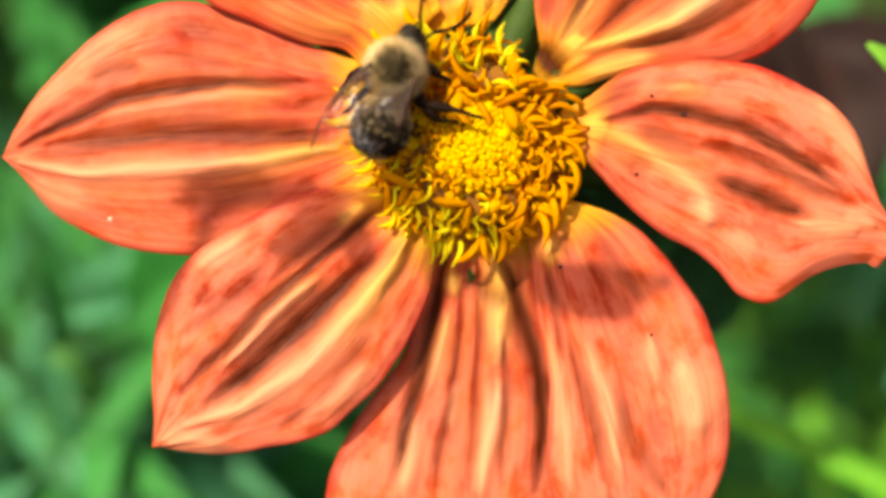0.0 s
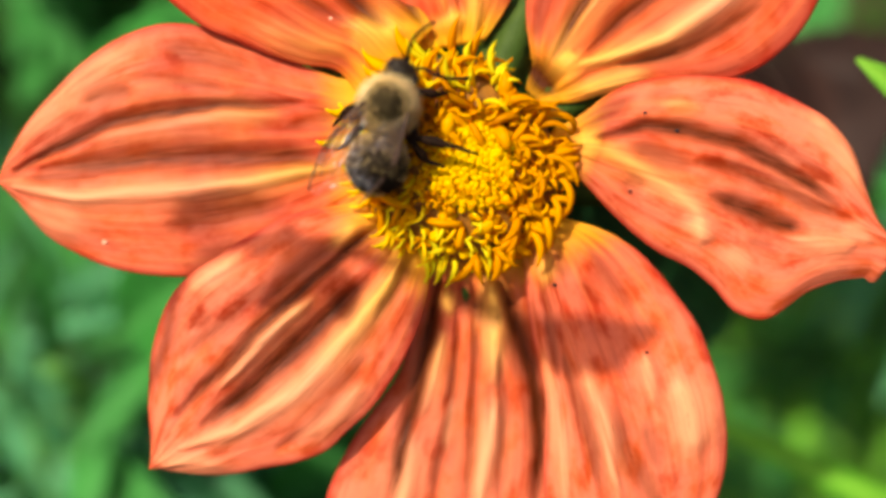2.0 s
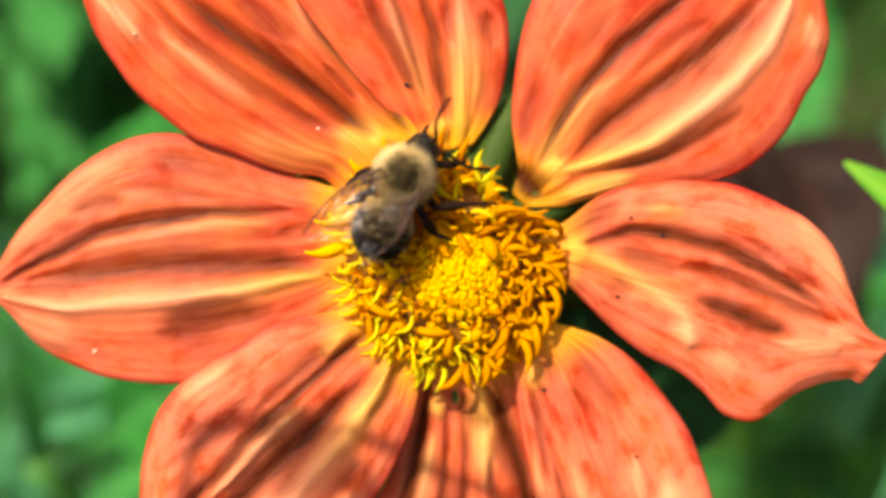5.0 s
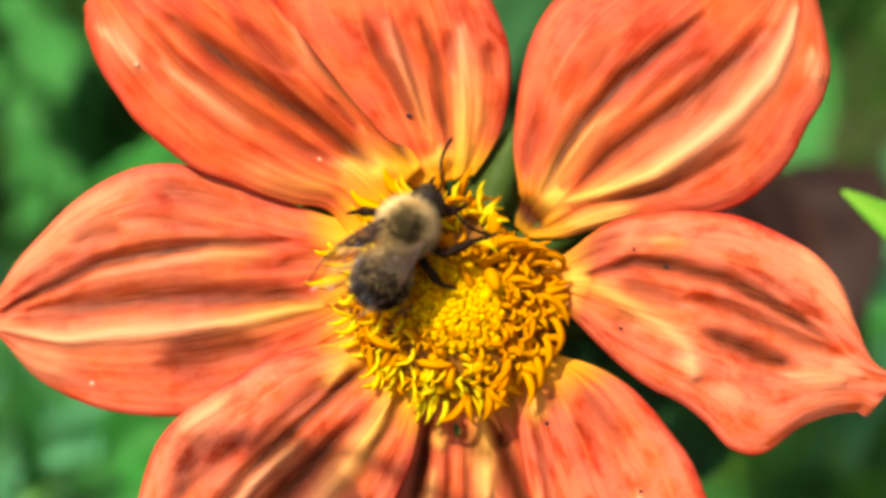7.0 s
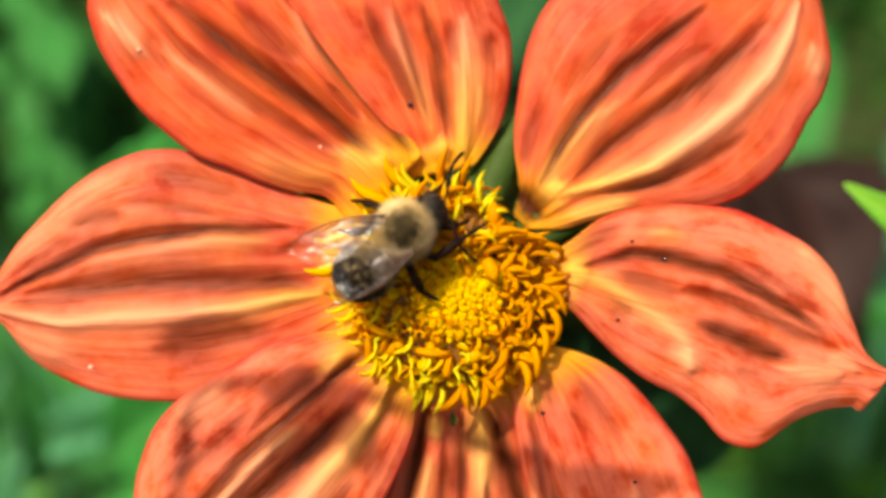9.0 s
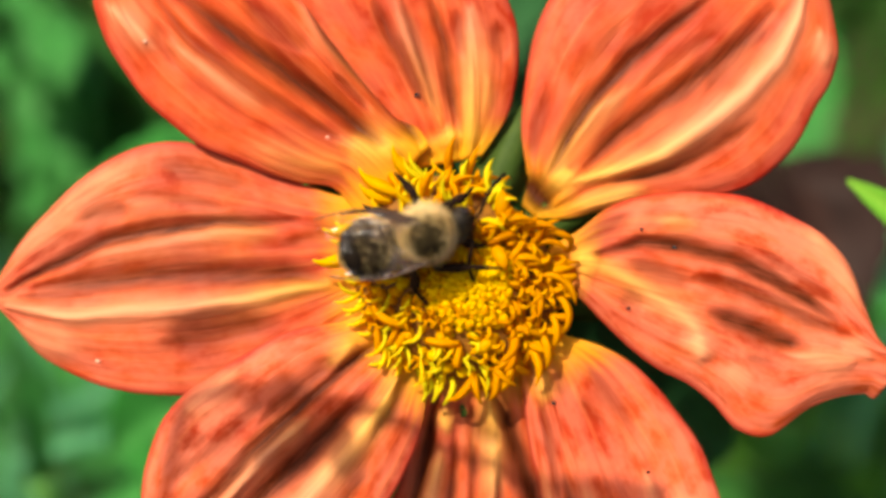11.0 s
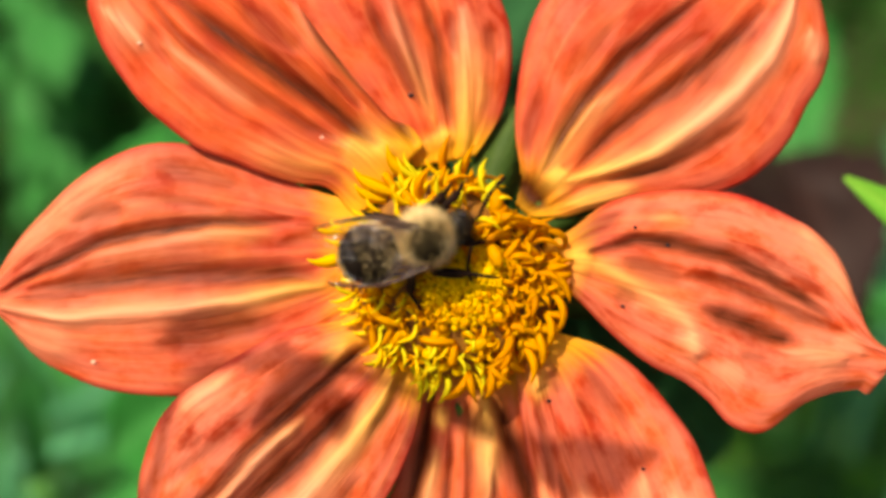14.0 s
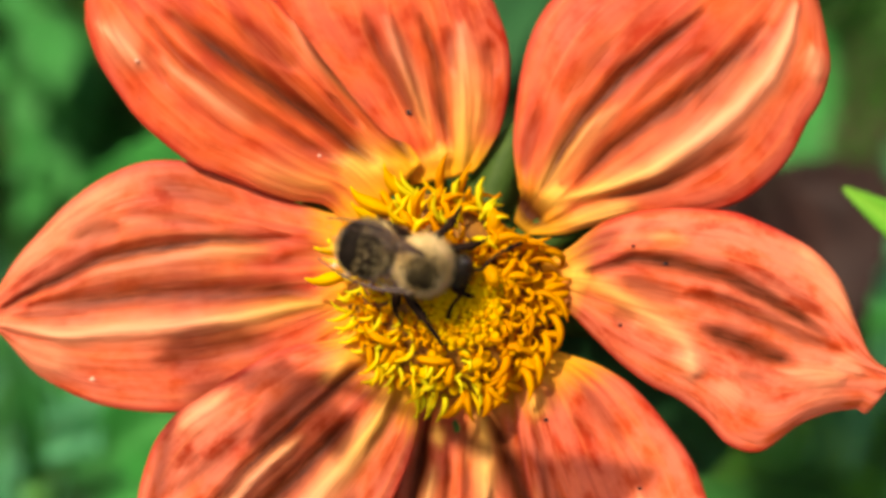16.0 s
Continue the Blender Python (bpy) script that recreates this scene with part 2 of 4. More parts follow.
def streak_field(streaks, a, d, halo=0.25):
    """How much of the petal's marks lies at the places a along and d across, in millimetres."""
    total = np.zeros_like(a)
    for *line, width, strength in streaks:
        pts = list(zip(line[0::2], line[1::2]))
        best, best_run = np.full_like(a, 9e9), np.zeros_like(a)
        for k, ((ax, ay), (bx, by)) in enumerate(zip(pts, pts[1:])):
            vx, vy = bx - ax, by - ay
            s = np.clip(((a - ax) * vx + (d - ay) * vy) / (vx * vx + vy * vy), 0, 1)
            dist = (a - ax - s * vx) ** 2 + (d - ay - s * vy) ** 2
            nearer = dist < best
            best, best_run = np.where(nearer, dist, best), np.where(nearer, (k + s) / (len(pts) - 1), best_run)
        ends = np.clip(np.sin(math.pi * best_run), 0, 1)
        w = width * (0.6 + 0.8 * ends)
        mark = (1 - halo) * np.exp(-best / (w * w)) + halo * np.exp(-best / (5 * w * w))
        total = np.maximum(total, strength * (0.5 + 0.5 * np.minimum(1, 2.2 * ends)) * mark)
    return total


PETALS = []


def petal(base, tip, lift, left, right, dark, pale):
    """One ray petal: a thin folded blade with widths to both sides of its axis; dark and pale are the marks along its
    veins, with shade and sun patches painted in.
    """
    seed = len(PETALS) + 1
    b, e = Vector((*base, 0)), Vector((*tip, 0))
    length = (e - b).length
    axis = (e - b) / length
    across = Vector((-axis.y, axis.x, 0))
    wl, wr = smooth_profile(STATIONS + [1.0], left + [0]), smooth_profile(STATIONS + [1.0], right + [0])
    z0, z1, z2, rim, blush = lift
    nu, nv = 110, 68
    us, vs = [1 - (1 - i / nu) ** 1.5 for i in range(nu + 1)], [-1 + 2 * j / nv for j in range(nv + 1)]
    a, d, shake, swell = (np.zeros((nu + 1, nv + 1)) for _ in range(4))
    for i, u in enumerate(us):
        for j, v in enumerate(vs):
            w = max(wl(u) if v > 0 else wr(u), 0.02)
            a[i, j], d[i, j] = u * length, v * w * (1 + 0.012 * noise.noise(Vector((u * 9, math.copysign(7, v), seed * 3.1))))
            shake[i, j] = 0.30 * noise.noise(Vector((u * 7, v * 3, seed * 1.3))) + 0.12 * noise.noise(Vector((u * 22, v * 7, seed * 4.1)))
            swell[i, j] = 0.22 * noise.noise(Vector((u * 3, v * 6, seed * 5.7))) + 0.45 * noise.noise(Vector((u * 2.2, v * 1.5, seed * 2.3)))
    stain_shades, creams_sunlit = streak_field(dark, a, d + shake), streak_field(pale, a, d + shake, 0.4)
    bm = bmesh.new()
    uv = bm.loops.layers.uv.new("vein")
    stain_shade, cream_sunlit, root, pink, edge, along = (bm.verts.layers.float.new(k) for k in ("stain_shade", "cream_sunlit", "root", "pink", "rim", "along"))
    top, under, params = [], [], {}
    for i, u in enumerate(us):
        row_t, row_u = [], []
        for j, v in enumerate(vs):
            st, cr = stain_shades[i, j], creams_sunlit[i, j]
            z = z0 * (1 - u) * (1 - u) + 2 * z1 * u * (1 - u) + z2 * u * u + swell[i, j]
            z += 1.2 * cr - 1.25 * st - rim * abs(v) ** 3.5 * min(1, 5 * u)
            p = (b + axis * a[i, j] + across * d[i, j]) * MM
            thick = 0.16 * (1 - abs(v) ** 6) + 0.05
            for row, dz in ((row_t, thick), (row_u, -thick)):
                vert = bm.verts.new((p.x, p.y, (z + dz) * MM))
                vert[stain_shade], vert[cream_sunlit], vert[along] = st, cr, min(1.0, u * 2.2)
                vert[pink] = min(1.0, blush * (0.45 + 0.9 * u) + 0.3 * abs(v) ** 2)
                vert[edge] = max(0, abs(v) - 0.91) * 11 * min(1, 6 * (1 - u))
                vert[root] = max(0.0, 1 - u / 0.17)
                row.append(vert)
                params[vert] = (u * 2 + seed * 5.3, v + seed * 7.7)
        top.append(row_t)
        under.append(row_u)
    for i in range(nu):
        for j in range(nv):
            bm.faces.new((top[i][j], top[i + 1][j], top[i + 1][j + 1], top[i][j + 1]))
            bm.faces.new((under[i][j], under[i][j + 1], under[i + 1][j + 1], under[i + 1][j]))
        bm.faces.new((top[i][0], under[i][0], under[i + 1][0], top[i + 1][0]))
        bm.faces.new((top[i][nv], top[i + 1][nv], under[i + 1][nv], under[i][nv]))
    for j in range(nv):
        bm.faces.new((top[0][j], top[0][j + 1], under[0][j + 1], under[0][j]))
        bm.faces.new((top[nu][j], under[nu][j], under[nu][j + 1], top[nu][j + 1]))
    for f in bm.faces:
        for loop in f.loops:
            loop[uv].uv = params[loop.vert]
    bmesh.ops.recalc_face_normals(bm, faces=bm.faces)
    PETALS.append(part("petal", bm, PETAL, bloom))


# root and tip, then height at root, middle and tip and how far the rims bend back; widths to both sides; dark and pale
# marks, painted shade and sunlight among them (millimetres)
petal((-10.4, 1.8), (-50.1, -2.5), (-1.5, 0.0, -1.0, 1.0, 0.5),
  [7.0, 7.0, 8.4, 10.1, 11.5, 12.3, 12.7, 12.5, 12.0, 11.2, 9.9, 8.3, 6.3, 3.6, 2.7, 1.5],
  [6.2, 6.8, 8.0, 9.5, 11.4, 13.0, 14.3, 14.6, 14.1, 12.8, 10.8, 8.6, 6.5, 4.3, 3.5, 2.4],
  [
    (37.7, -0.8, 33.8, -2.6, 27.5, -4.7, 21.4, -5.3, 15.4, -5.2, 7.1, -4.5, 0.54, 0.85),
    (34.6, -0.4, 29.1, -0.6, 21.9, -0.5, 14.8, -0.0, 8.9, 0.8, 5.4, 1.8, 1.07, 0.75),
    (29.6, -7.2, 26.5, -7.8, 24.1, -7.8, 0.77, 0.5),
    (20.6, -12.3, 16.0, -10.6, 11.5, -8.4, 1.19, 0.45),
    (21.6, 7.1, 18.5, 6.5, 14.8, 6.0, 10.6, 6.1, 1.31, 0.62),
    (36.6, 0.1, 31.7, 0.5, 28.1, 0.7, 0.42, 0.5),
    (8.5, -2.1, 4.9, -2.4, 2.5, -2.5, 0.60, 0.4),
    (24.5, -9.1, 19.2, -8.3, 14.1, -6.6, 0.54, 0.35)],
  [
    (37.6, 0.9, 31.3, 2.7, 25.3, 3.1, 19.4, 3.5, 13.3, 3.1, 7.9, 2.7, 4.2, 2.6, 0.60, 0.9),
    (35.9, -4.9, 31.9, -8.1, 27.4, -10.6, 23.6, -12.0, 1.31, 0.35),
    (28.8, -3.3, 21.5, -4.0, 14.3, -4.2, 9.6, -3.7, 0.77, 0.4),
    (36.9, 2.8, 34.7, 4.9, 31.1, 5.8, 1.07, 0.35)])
petal((-7.0, -7.4), (-34.0, -33.2), (-0.5, 3.4, 0.5, 1.2, 0.8),
  [5.1, 6.6, 8.1, 9.6, 10.7, 11.4, 11.8, 11.8, 11.6, 10.4, 8.5, 6.9, 5.1, 3.0, 2.3, 1.3],
  [5.2, 5.5, 7.1, 8.9, 9.9, 10.6, 11.1, 11.7, 11.4, 10.4, 8.7, 6.5, 4.4, 2.3, 1.7, 0.9],
  [
    (30.9, -1.8, 25.8, -2.0, 19.7, -2.3, 14.0, -2.3, 9.3, -2.2, 4.1, -1.8, 1.3, -1.3, 0.54, 0.85),
    (29.3, 0.9, 24.8, 1.4, 20.0, 1.4, 15.4, 1.7, 10.6, 1.8, 6.5, 1.7, 0.95, 0.92),
    (25.5, 8.1, 21.3, 8.8, 15.9, 8.2, 12.1, 7.7, 0.60, 0.45),
    (25.8, -6.1, 22.9, -5.8, 18.7, -5.1, 14.5, -5.2, 0.71, 0.5),
    (15.7, -3.9, 9.5, -3.7, 5.0, -3.4, 0.77, 0.6),
    (23.3, -7.4, 20.6, -6.9, 0.71, 0.4),
    (8.1, 5.1, 3.9, 4.1, 1.4, 3.2, 0.71, 0.4)],
  [
    (24.9, -1.1, 19.8, -1.3, 15.1, -1.2, 12.1, -0.9, 0.54, 0.9),
    (32.8, 0.9, 26.9, 3.5, 20.7, 4.8, 15.9, 4.9, 10.8, 4.5, 6.0, 3.7, 2.3, 2.4, 0.71, 0.85),
    (35.8, -0.0, 33.9, 2.0, 31.2, 5.3, 0.83, 0.6),
    (20.5, -10.0, 18.0, -10.0, 14.6, -9.3, 0.95, 0.5),
    (6.6, -3.4, 2.9, -3.1, 0.60, 0.5),
    (23.0, 8.8, 18.7, 9.5, 14.6, 9.4, 0.71, 0.5)])
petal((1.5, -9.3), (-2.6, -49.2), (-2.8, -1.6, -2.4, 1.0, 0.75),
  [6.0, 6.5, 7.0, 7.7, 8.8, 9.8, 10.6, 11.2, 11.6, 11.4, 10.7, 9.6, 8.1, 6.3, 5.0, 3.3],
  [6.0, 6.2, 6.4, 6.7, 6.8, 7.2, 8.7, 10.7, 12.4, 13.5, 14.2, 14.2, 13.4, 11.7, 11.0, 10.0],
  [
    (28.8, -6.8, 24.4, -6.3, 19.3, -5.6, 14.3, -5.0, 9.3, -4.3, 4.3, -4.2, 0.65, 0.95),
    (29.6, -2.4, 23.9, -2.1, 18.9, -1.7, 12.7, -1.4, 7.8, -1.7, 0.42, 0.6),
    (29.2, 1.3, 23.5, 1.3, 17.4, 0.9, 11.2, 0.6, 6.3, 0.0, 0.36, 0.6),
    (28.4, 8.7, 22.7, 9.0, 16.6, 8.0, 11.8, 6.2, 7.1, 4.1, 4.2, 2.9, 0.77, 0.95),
    # shade of the disc on the petal's root, painted dark
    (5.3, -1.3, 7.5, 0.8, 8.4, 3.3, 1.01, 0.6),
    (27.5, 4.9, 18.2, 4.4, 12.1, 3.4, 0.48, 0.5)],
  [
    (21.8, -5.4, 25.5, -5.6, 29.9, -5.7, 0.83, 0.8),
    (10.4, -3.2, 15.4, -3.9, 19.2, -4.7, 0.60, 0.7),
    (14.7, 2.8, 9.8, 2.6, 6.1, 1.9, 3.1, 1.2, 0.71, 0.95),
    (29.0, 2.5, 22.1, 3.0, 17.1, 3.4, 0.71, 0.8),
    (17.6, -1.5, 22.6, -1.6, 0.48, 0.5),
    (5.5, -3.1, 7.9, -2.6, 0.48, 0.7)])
petal((7.6, -7.3), (19.2, -46.2), (-0.6, 2.6, 0.2, 1.4, 0.9),
  [2.6, 6.2, 8.6, 10.5, 11.9, 12.9, 13.4, 13.4, 13.3, 12.7, 11.5, 9.8, 7.8, 6.1, 5.0, 3.5],
  [2.1, 2.6, 3.0, 3.6, 4.0, 4.3, 4.6, 5.6, 6.7, 7.6, 7.8, 7.5, 6.4, 3.5, 2.6, 1.5],
  [
    # weak trace of a leaf's cast shadow, put into the colour
    (7.3, 2.5, 10.2, 4.1, 0.5, 0.3),
    (14.1, -1.4, 19.0, -1.6, 24.1, -1.2, 29.5, -2.1, 0.54, 0.55),
    (20.8, 2.2, 25.7, 2.1, 30.5, 3.3, 33.3, 4.3, 0.8, 0.5),
    (6.7, -1.7, 11.5, -1.9, 16.2, -2.6, 0.42, 0.5),
    (23.3, 4.6, 28.3, 4.5, 0.83, 0.4),
    (3.7, 1.1, 6.2, 1.0, 0.54, 0.4),
    (4.7, 4.5, 8.8, 5.8, 12.3, 7.2, 0.60, 0.4)],
  [
    (13.5, -3.7, 18.3, -4.1, 24.3, -4.9, 29.7, -5.8, 0.60, 0.5),
    (15.8, -0.0, 22.1, 0.3, 30.0, -0.4, 0.54, 0.7),
    (19.5, 8.8, 23.5, 9.5, 27.5, 8.4, 1.55, 0.7),
    (3.3, -0.3, 6.1, -1.5, 0.60, 0.6),
    (16.4, 6.6, 21.2, 5.8, 0.48, 0.5)])
petal((8.6, 1.1), (47.1, -10.0), (-0.6, 2.6, 0.6, 1.3, 0.9),
  [1.7, 3.9, 7.1, 9.4, 10.7, 11.5, 12.1, 11.9, 11.3, 10.3, 8.1, 4.7, 1.6, 0.6, 0.5, 0.3],
  [1.5, 1.9, 3.0, 4.9, 6.6, 7.8, 8.4, 9.7, 11.6, 11.3, 7.5, 5.5, 4.5, 3.5, 1.0, 0.9],
  [
    (5.0, 2.1, 9.1, 4.6, 13.8, 5.2, 18.5, 5.3, 23.0, 4.6, 27.1, 3.1, 30.6, 1.6, 0.60, 0.88),
    (14.6, 2.2, 19.3, 2.6, 23.7, 2.2, 28.2, 1.2, 32.1, 0.8, 0.65, 0.6),
    # cast shadow painted on as a broad dark mark
    (17.9, -0.8, 21.6, -1.1, 25.3, -1.4, 27.8, -1.5, 0.83, 0.88),
    (8.6, 2.0, 11.7, 1.9, 15.3, 1.8, 0.83, 0.5),
    (21.1, 6.8, 25.9, 5.1, 30.1, 3.3, 0.48, 0.4),
    (8.5, -1.8, 10.9, -1.7, 0.71, 0.35),
    (8.9, 7.6, 11.6, 8.7, 0.54, 0.3),
    (22.5, -4.4, 25.5, -4.0, 0.60, 0.3),
    (3.0, 2.5, 5.4, 5.0, 7.2, 7.1, 0.71, 0.5)],
  [
    (2.8, 1.2, 7.8, 0.5, 12.4, -0.6, 15.8, -2.1, 18.3, -4.4, 0.65, 0.55),
    (25.5, 10.5, 29.4, 8.0, 32.2, 4.5, 0.95, 0.5),
    # patch of sunlight, painted as a pale mark
    (17.0, -2.9, 17.8, -5.8, 0.71, 0.7),
    (26.9, -2.8, 30.6, -2.7, 33.3, -1.3, 0.71, 0.5),
    (31.3, -0.6, 35.0, -0.5, 0.60, 0.4),
    (20.6, -6.2, 23.7, -6.5, 0.83, 0.3),
    (10.2, 7.1, 14.3, 7.6, 0.48, 0.3),
    (2.9, 0.9, 5.3, 1.0, 1.07, 0.7)])
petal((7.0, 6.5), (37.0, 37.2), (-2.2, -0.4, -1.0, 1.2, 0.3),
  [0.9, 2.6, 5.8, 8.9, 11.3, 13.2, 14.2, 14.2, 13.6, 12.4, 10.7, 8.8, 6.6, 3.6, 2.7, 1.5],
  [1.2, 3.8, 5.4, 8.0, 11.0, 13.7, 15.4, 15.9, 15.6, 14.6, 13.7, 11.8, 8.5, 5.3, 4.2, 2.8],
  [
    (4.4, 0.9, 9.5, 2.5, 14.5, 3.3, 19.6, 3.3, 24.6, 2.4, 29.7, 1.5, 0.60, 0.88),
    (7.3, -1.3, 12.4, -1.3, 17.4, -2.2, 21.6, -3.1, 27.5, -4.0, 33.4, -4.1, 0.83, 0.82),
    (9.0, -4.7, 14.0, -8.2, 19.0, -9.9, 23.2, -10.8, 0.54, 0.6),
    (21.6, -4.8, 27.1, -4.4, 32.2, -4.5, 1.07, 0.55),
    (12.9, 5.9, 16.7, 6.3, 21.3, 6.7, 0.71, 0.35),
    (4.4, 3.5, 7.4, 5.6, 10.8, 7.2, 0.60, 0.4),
    # shade in the crevice between root and disc, painted as a mark
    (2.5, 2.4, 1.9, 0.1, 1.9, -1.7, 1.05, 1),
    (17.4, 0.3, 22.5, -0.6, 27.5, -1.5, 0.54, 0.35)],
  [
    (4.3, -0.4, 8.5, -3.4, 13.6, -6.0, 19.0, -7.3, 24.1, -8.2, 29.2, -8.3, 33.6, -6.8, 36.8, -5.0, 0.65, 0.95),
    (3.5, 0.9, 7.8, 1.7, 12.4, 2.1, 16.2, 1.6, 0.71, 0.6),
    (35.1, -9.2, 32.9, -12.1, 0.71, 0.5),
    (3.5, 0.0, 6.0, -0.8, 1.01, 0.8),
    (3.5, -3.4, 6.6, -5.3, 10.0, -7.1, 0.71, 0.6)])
petal((-5.9, 10.7), (-35.1, 37.2), (-0.6, 2.6, 0.0, 1.2, 0.1),
  [7.0, 6.6, 6.5, 8.6, 10.0, 11.1, 12.3, 12.8, 12.8, 12.6, 11.9, 11.0, 9.9, 8.6, 7.9, 6.9],
  [3.6, 4.2, 3.5, 3.8, 4.2, 4.8, 5.4, 6.0, 6.5, 6.8, 6.3, 5.5, 4.5, 2.4, 1.8, 1.0],
  [
    (30.9, 4.2, 25.4, 4.9, 19.9, 4.7, 14.7, 3.5, 10.4, 3.1, 7.2, 2.2, 0.60, 0.55),
    (29.5, 2.2, 24.4, 1.6, 19.8, 1.4, 15.6, 0.7, 11.5, 0.1, 6.7, 0.1, 4.0, -0.4, 0.89, 0.85),
    (18.2, -5.6, 13.7, -5.0, 9.2, -4.4, 4.7, -3.8, 1.0, -3.2, 0.60, 0.85),
    (23.7, 4.9, 18.3, 4.8, 13.1, 3.6, 0.60, 0.4),
    (24.2, -1.7, 19.6, -1.9, 15.5, -2.6, 0.95, 0.45),
    (29.7, 6.3, 25.1, 7.8, 0.48, 0.3),
    (12.2, -2.4, 7.2, -2.2, 0.48, 0.5)],
  [
    (35.2, 8.0, 31.7, 8.1, 28.1, 8.1, 0.60, 0.6),
    (19.9, -5.7, 15.8, -4.7, 11.7, -4.5, 7.2, -3.9, 0.42, 0.4),
    (6.4, 2.2, 3.9, 0.7, 1.9, -1.5, 1.31, 0.7),
    (13.1, 8.8, 8.7, 6.7, 5.0, 3.8, 0.95, 0.3),
    (27.1, 6.4, 20.4, 5.9, 15.8, 4.9, 0.48, 0.4)])
petal((-0.6, 11.9), (-6.3, 41.6), (-2.2, -0.6, -1.5, 1.2, 0.25),
  [4.1, 4.7, 5.4, 6.6, 8.1, 9.5, 11.0, 12.4, 13.6, 14.6, 15.0, 15.1, 14.7, 13.2, 12.7, 12.1],
  [2.7, 4.6, 6.2, 7.5, 8.4, 9.0, 9.2, 8.9, 8.4, 7.8, 7.2, 6.3, 5.1, 4.1, 3.1, 1.8],
  [
    (18.3, 5.4, 14.4, 4.3, 10.6, 3.2, 6.0, 1.9, 0.54, 0.6),
    (17.7, 2.4, 14.0, 1.9, 9.6, 1.5, 5.3, 1.1, 0.42, 0.5),
    (17.2, -0.5, 12.8, -1.2, 8.5, -1.0, 4.3, -0.8, 0.54, 0.7),
    (15.4, -3.3, 10.6, -3.0, 0.48, 0.4),
    (13.4, -7.2, 9.8, -7.1, 0.54, 0.3)],
  [
    (17.8, 3.0, 13.5, 2.6, 9.0, 1.6, 3.4, 0.9, 0.42, 0.5),
    (15.2, -4.5, 9.8, -4.0, 4.0, -2.6, 0.5, -1.7, 0.71, 0.7),
    (8.4, -5.0, 3.8, -3.5, 0.54, 0.4),
    (3.3, 0.3, 1.4, 0.0, 0.83, 0.7)])



def dome(r):
    """Height of the disc's dome at the radius r, in millimetres."""
    return 4.6 * max(0.0, 1 - (r / 11.2) ** 2) ** 0.7


def squeeze(a):
    """The disc is narrower on one side."""
    return 1 - 0.17 * max(0.0, math.cos(a - radians(42))) ** 4


def disc():
    bm = bmesh.new()
    rings = [[bm.verts.new((r * squeeze(a) * MM * math.cos(a), r * squeeze(a) * MM * math.sin(a), (dome(r) - 0.8) * MM)) for a in (k * math.pi / 24 for k in range(48))]
             for r in (0.4, 2, 4, 6, 7.6, 9.0, 10.1, 10.9)]
    rings.append([bm.verts.new((v.co.x * 0.8, v.co.y * 0.8, -4 * MM)) for v in rings[-1]])
    for a, b in zip(rings, rings[1:]):
        for k in range(48):
            bm.faces.new((a[k], b[k], b[(k + 1) % 48], a[(k + 1) % 48]))
    bm.faces.new(rings[0])
    bm.faces.new(rings[-1][::-1])
    ob = part("disc", bm, DISC, bloom, "domed golden disc set with small tubular florets")
    ob.matrix_basis = Matrix.Translation((-0.5 * MM, -0.4 * MM, 0))
    return ob


def ribbon(bm, points, widths, thick, slot=0):
    """A tapered, slightly keeled strap along a line, in millimetres."""
    pts = [Vector(p) for p in points]
    rings = []
    for i, p in enumerate(pts):
        d = (pts[min(i + 1, len(pts) - 1)] - pts[max(i - 1, 0)]).normalized()
        side = d.cross(Vector((0, 0.05, 1))).normalized() if abs(d.z) < 0.98 else Vector((0, 1, 0))
        up = side.cross(d)
        w = widths[i]
        rings.append([bm.verts.new(q * MM) for q in (p - side * w, p + up * thick, p + side * w, p - up * thick)])
    for a, b in zip(rings, rings[1:]):
        for k in range(4):
            bm.faces.new((a[k], a[(k + 1) % 4], b[(k + 1) % 4], b[k])).material_index = slot
    bm.faces.new(rings[0][::-1])
    bm.faces.new(rings[-1])


def floret_bud():
    bm = bmesh.new()
    bmesh.ops.create_icosphere(bm, subdivisions=2, radius=0.54 * MM)
    for v in bm.verts:
        a = math.atan2(v.co.y, v.co.x)
        v.co.z *= 1.6
        grow = 1 + 0.20 * math.cos(5 * a) * max(0, v.co.z / (0.6 * MM))
        v.co.x, v.co.y = v.co.x * grow, v.co.y * grow
    return bm


def floret_open(curl, size):
    """A small tube that opens into five pointed lobes curled back."""
    bm = bmesh.new()
    tube(bm, [(0, 0, -1.2 * MM), (0, 0, 0), (0, 0, 0.7 * size * MM), (0, 0, 1.0 * size * MM)], [0.26 * MM, 0.34 * size * MM, 0.50 * size * MM, 0.62 * size * MM], 10, cap=False)
    for k in range(5):
        a = k * 2 * math.pi / 5
        c, s = math.cos(a), math.sin(a)
        line = [(r * c - t * s, r * s + t * c, z) for r, t, z in ((0.52 * size, 0, 0.75 * size), (0.80 * size, 0.05, 1.25 * size), (1.15 * size, 0.15, 1.40 * size - 0.25 * curl), (1.45 * size, 0.35, 1.15 * size - 0.55 * curl), (1.35 * size, 0.55, 0.75 * size - 0.7 * curl))]
        ribbon(bm, line, [0.20 * size, 0.24 * size, 0.20 * size, 0.13 * size, 0.03], 0.10)
    return bm


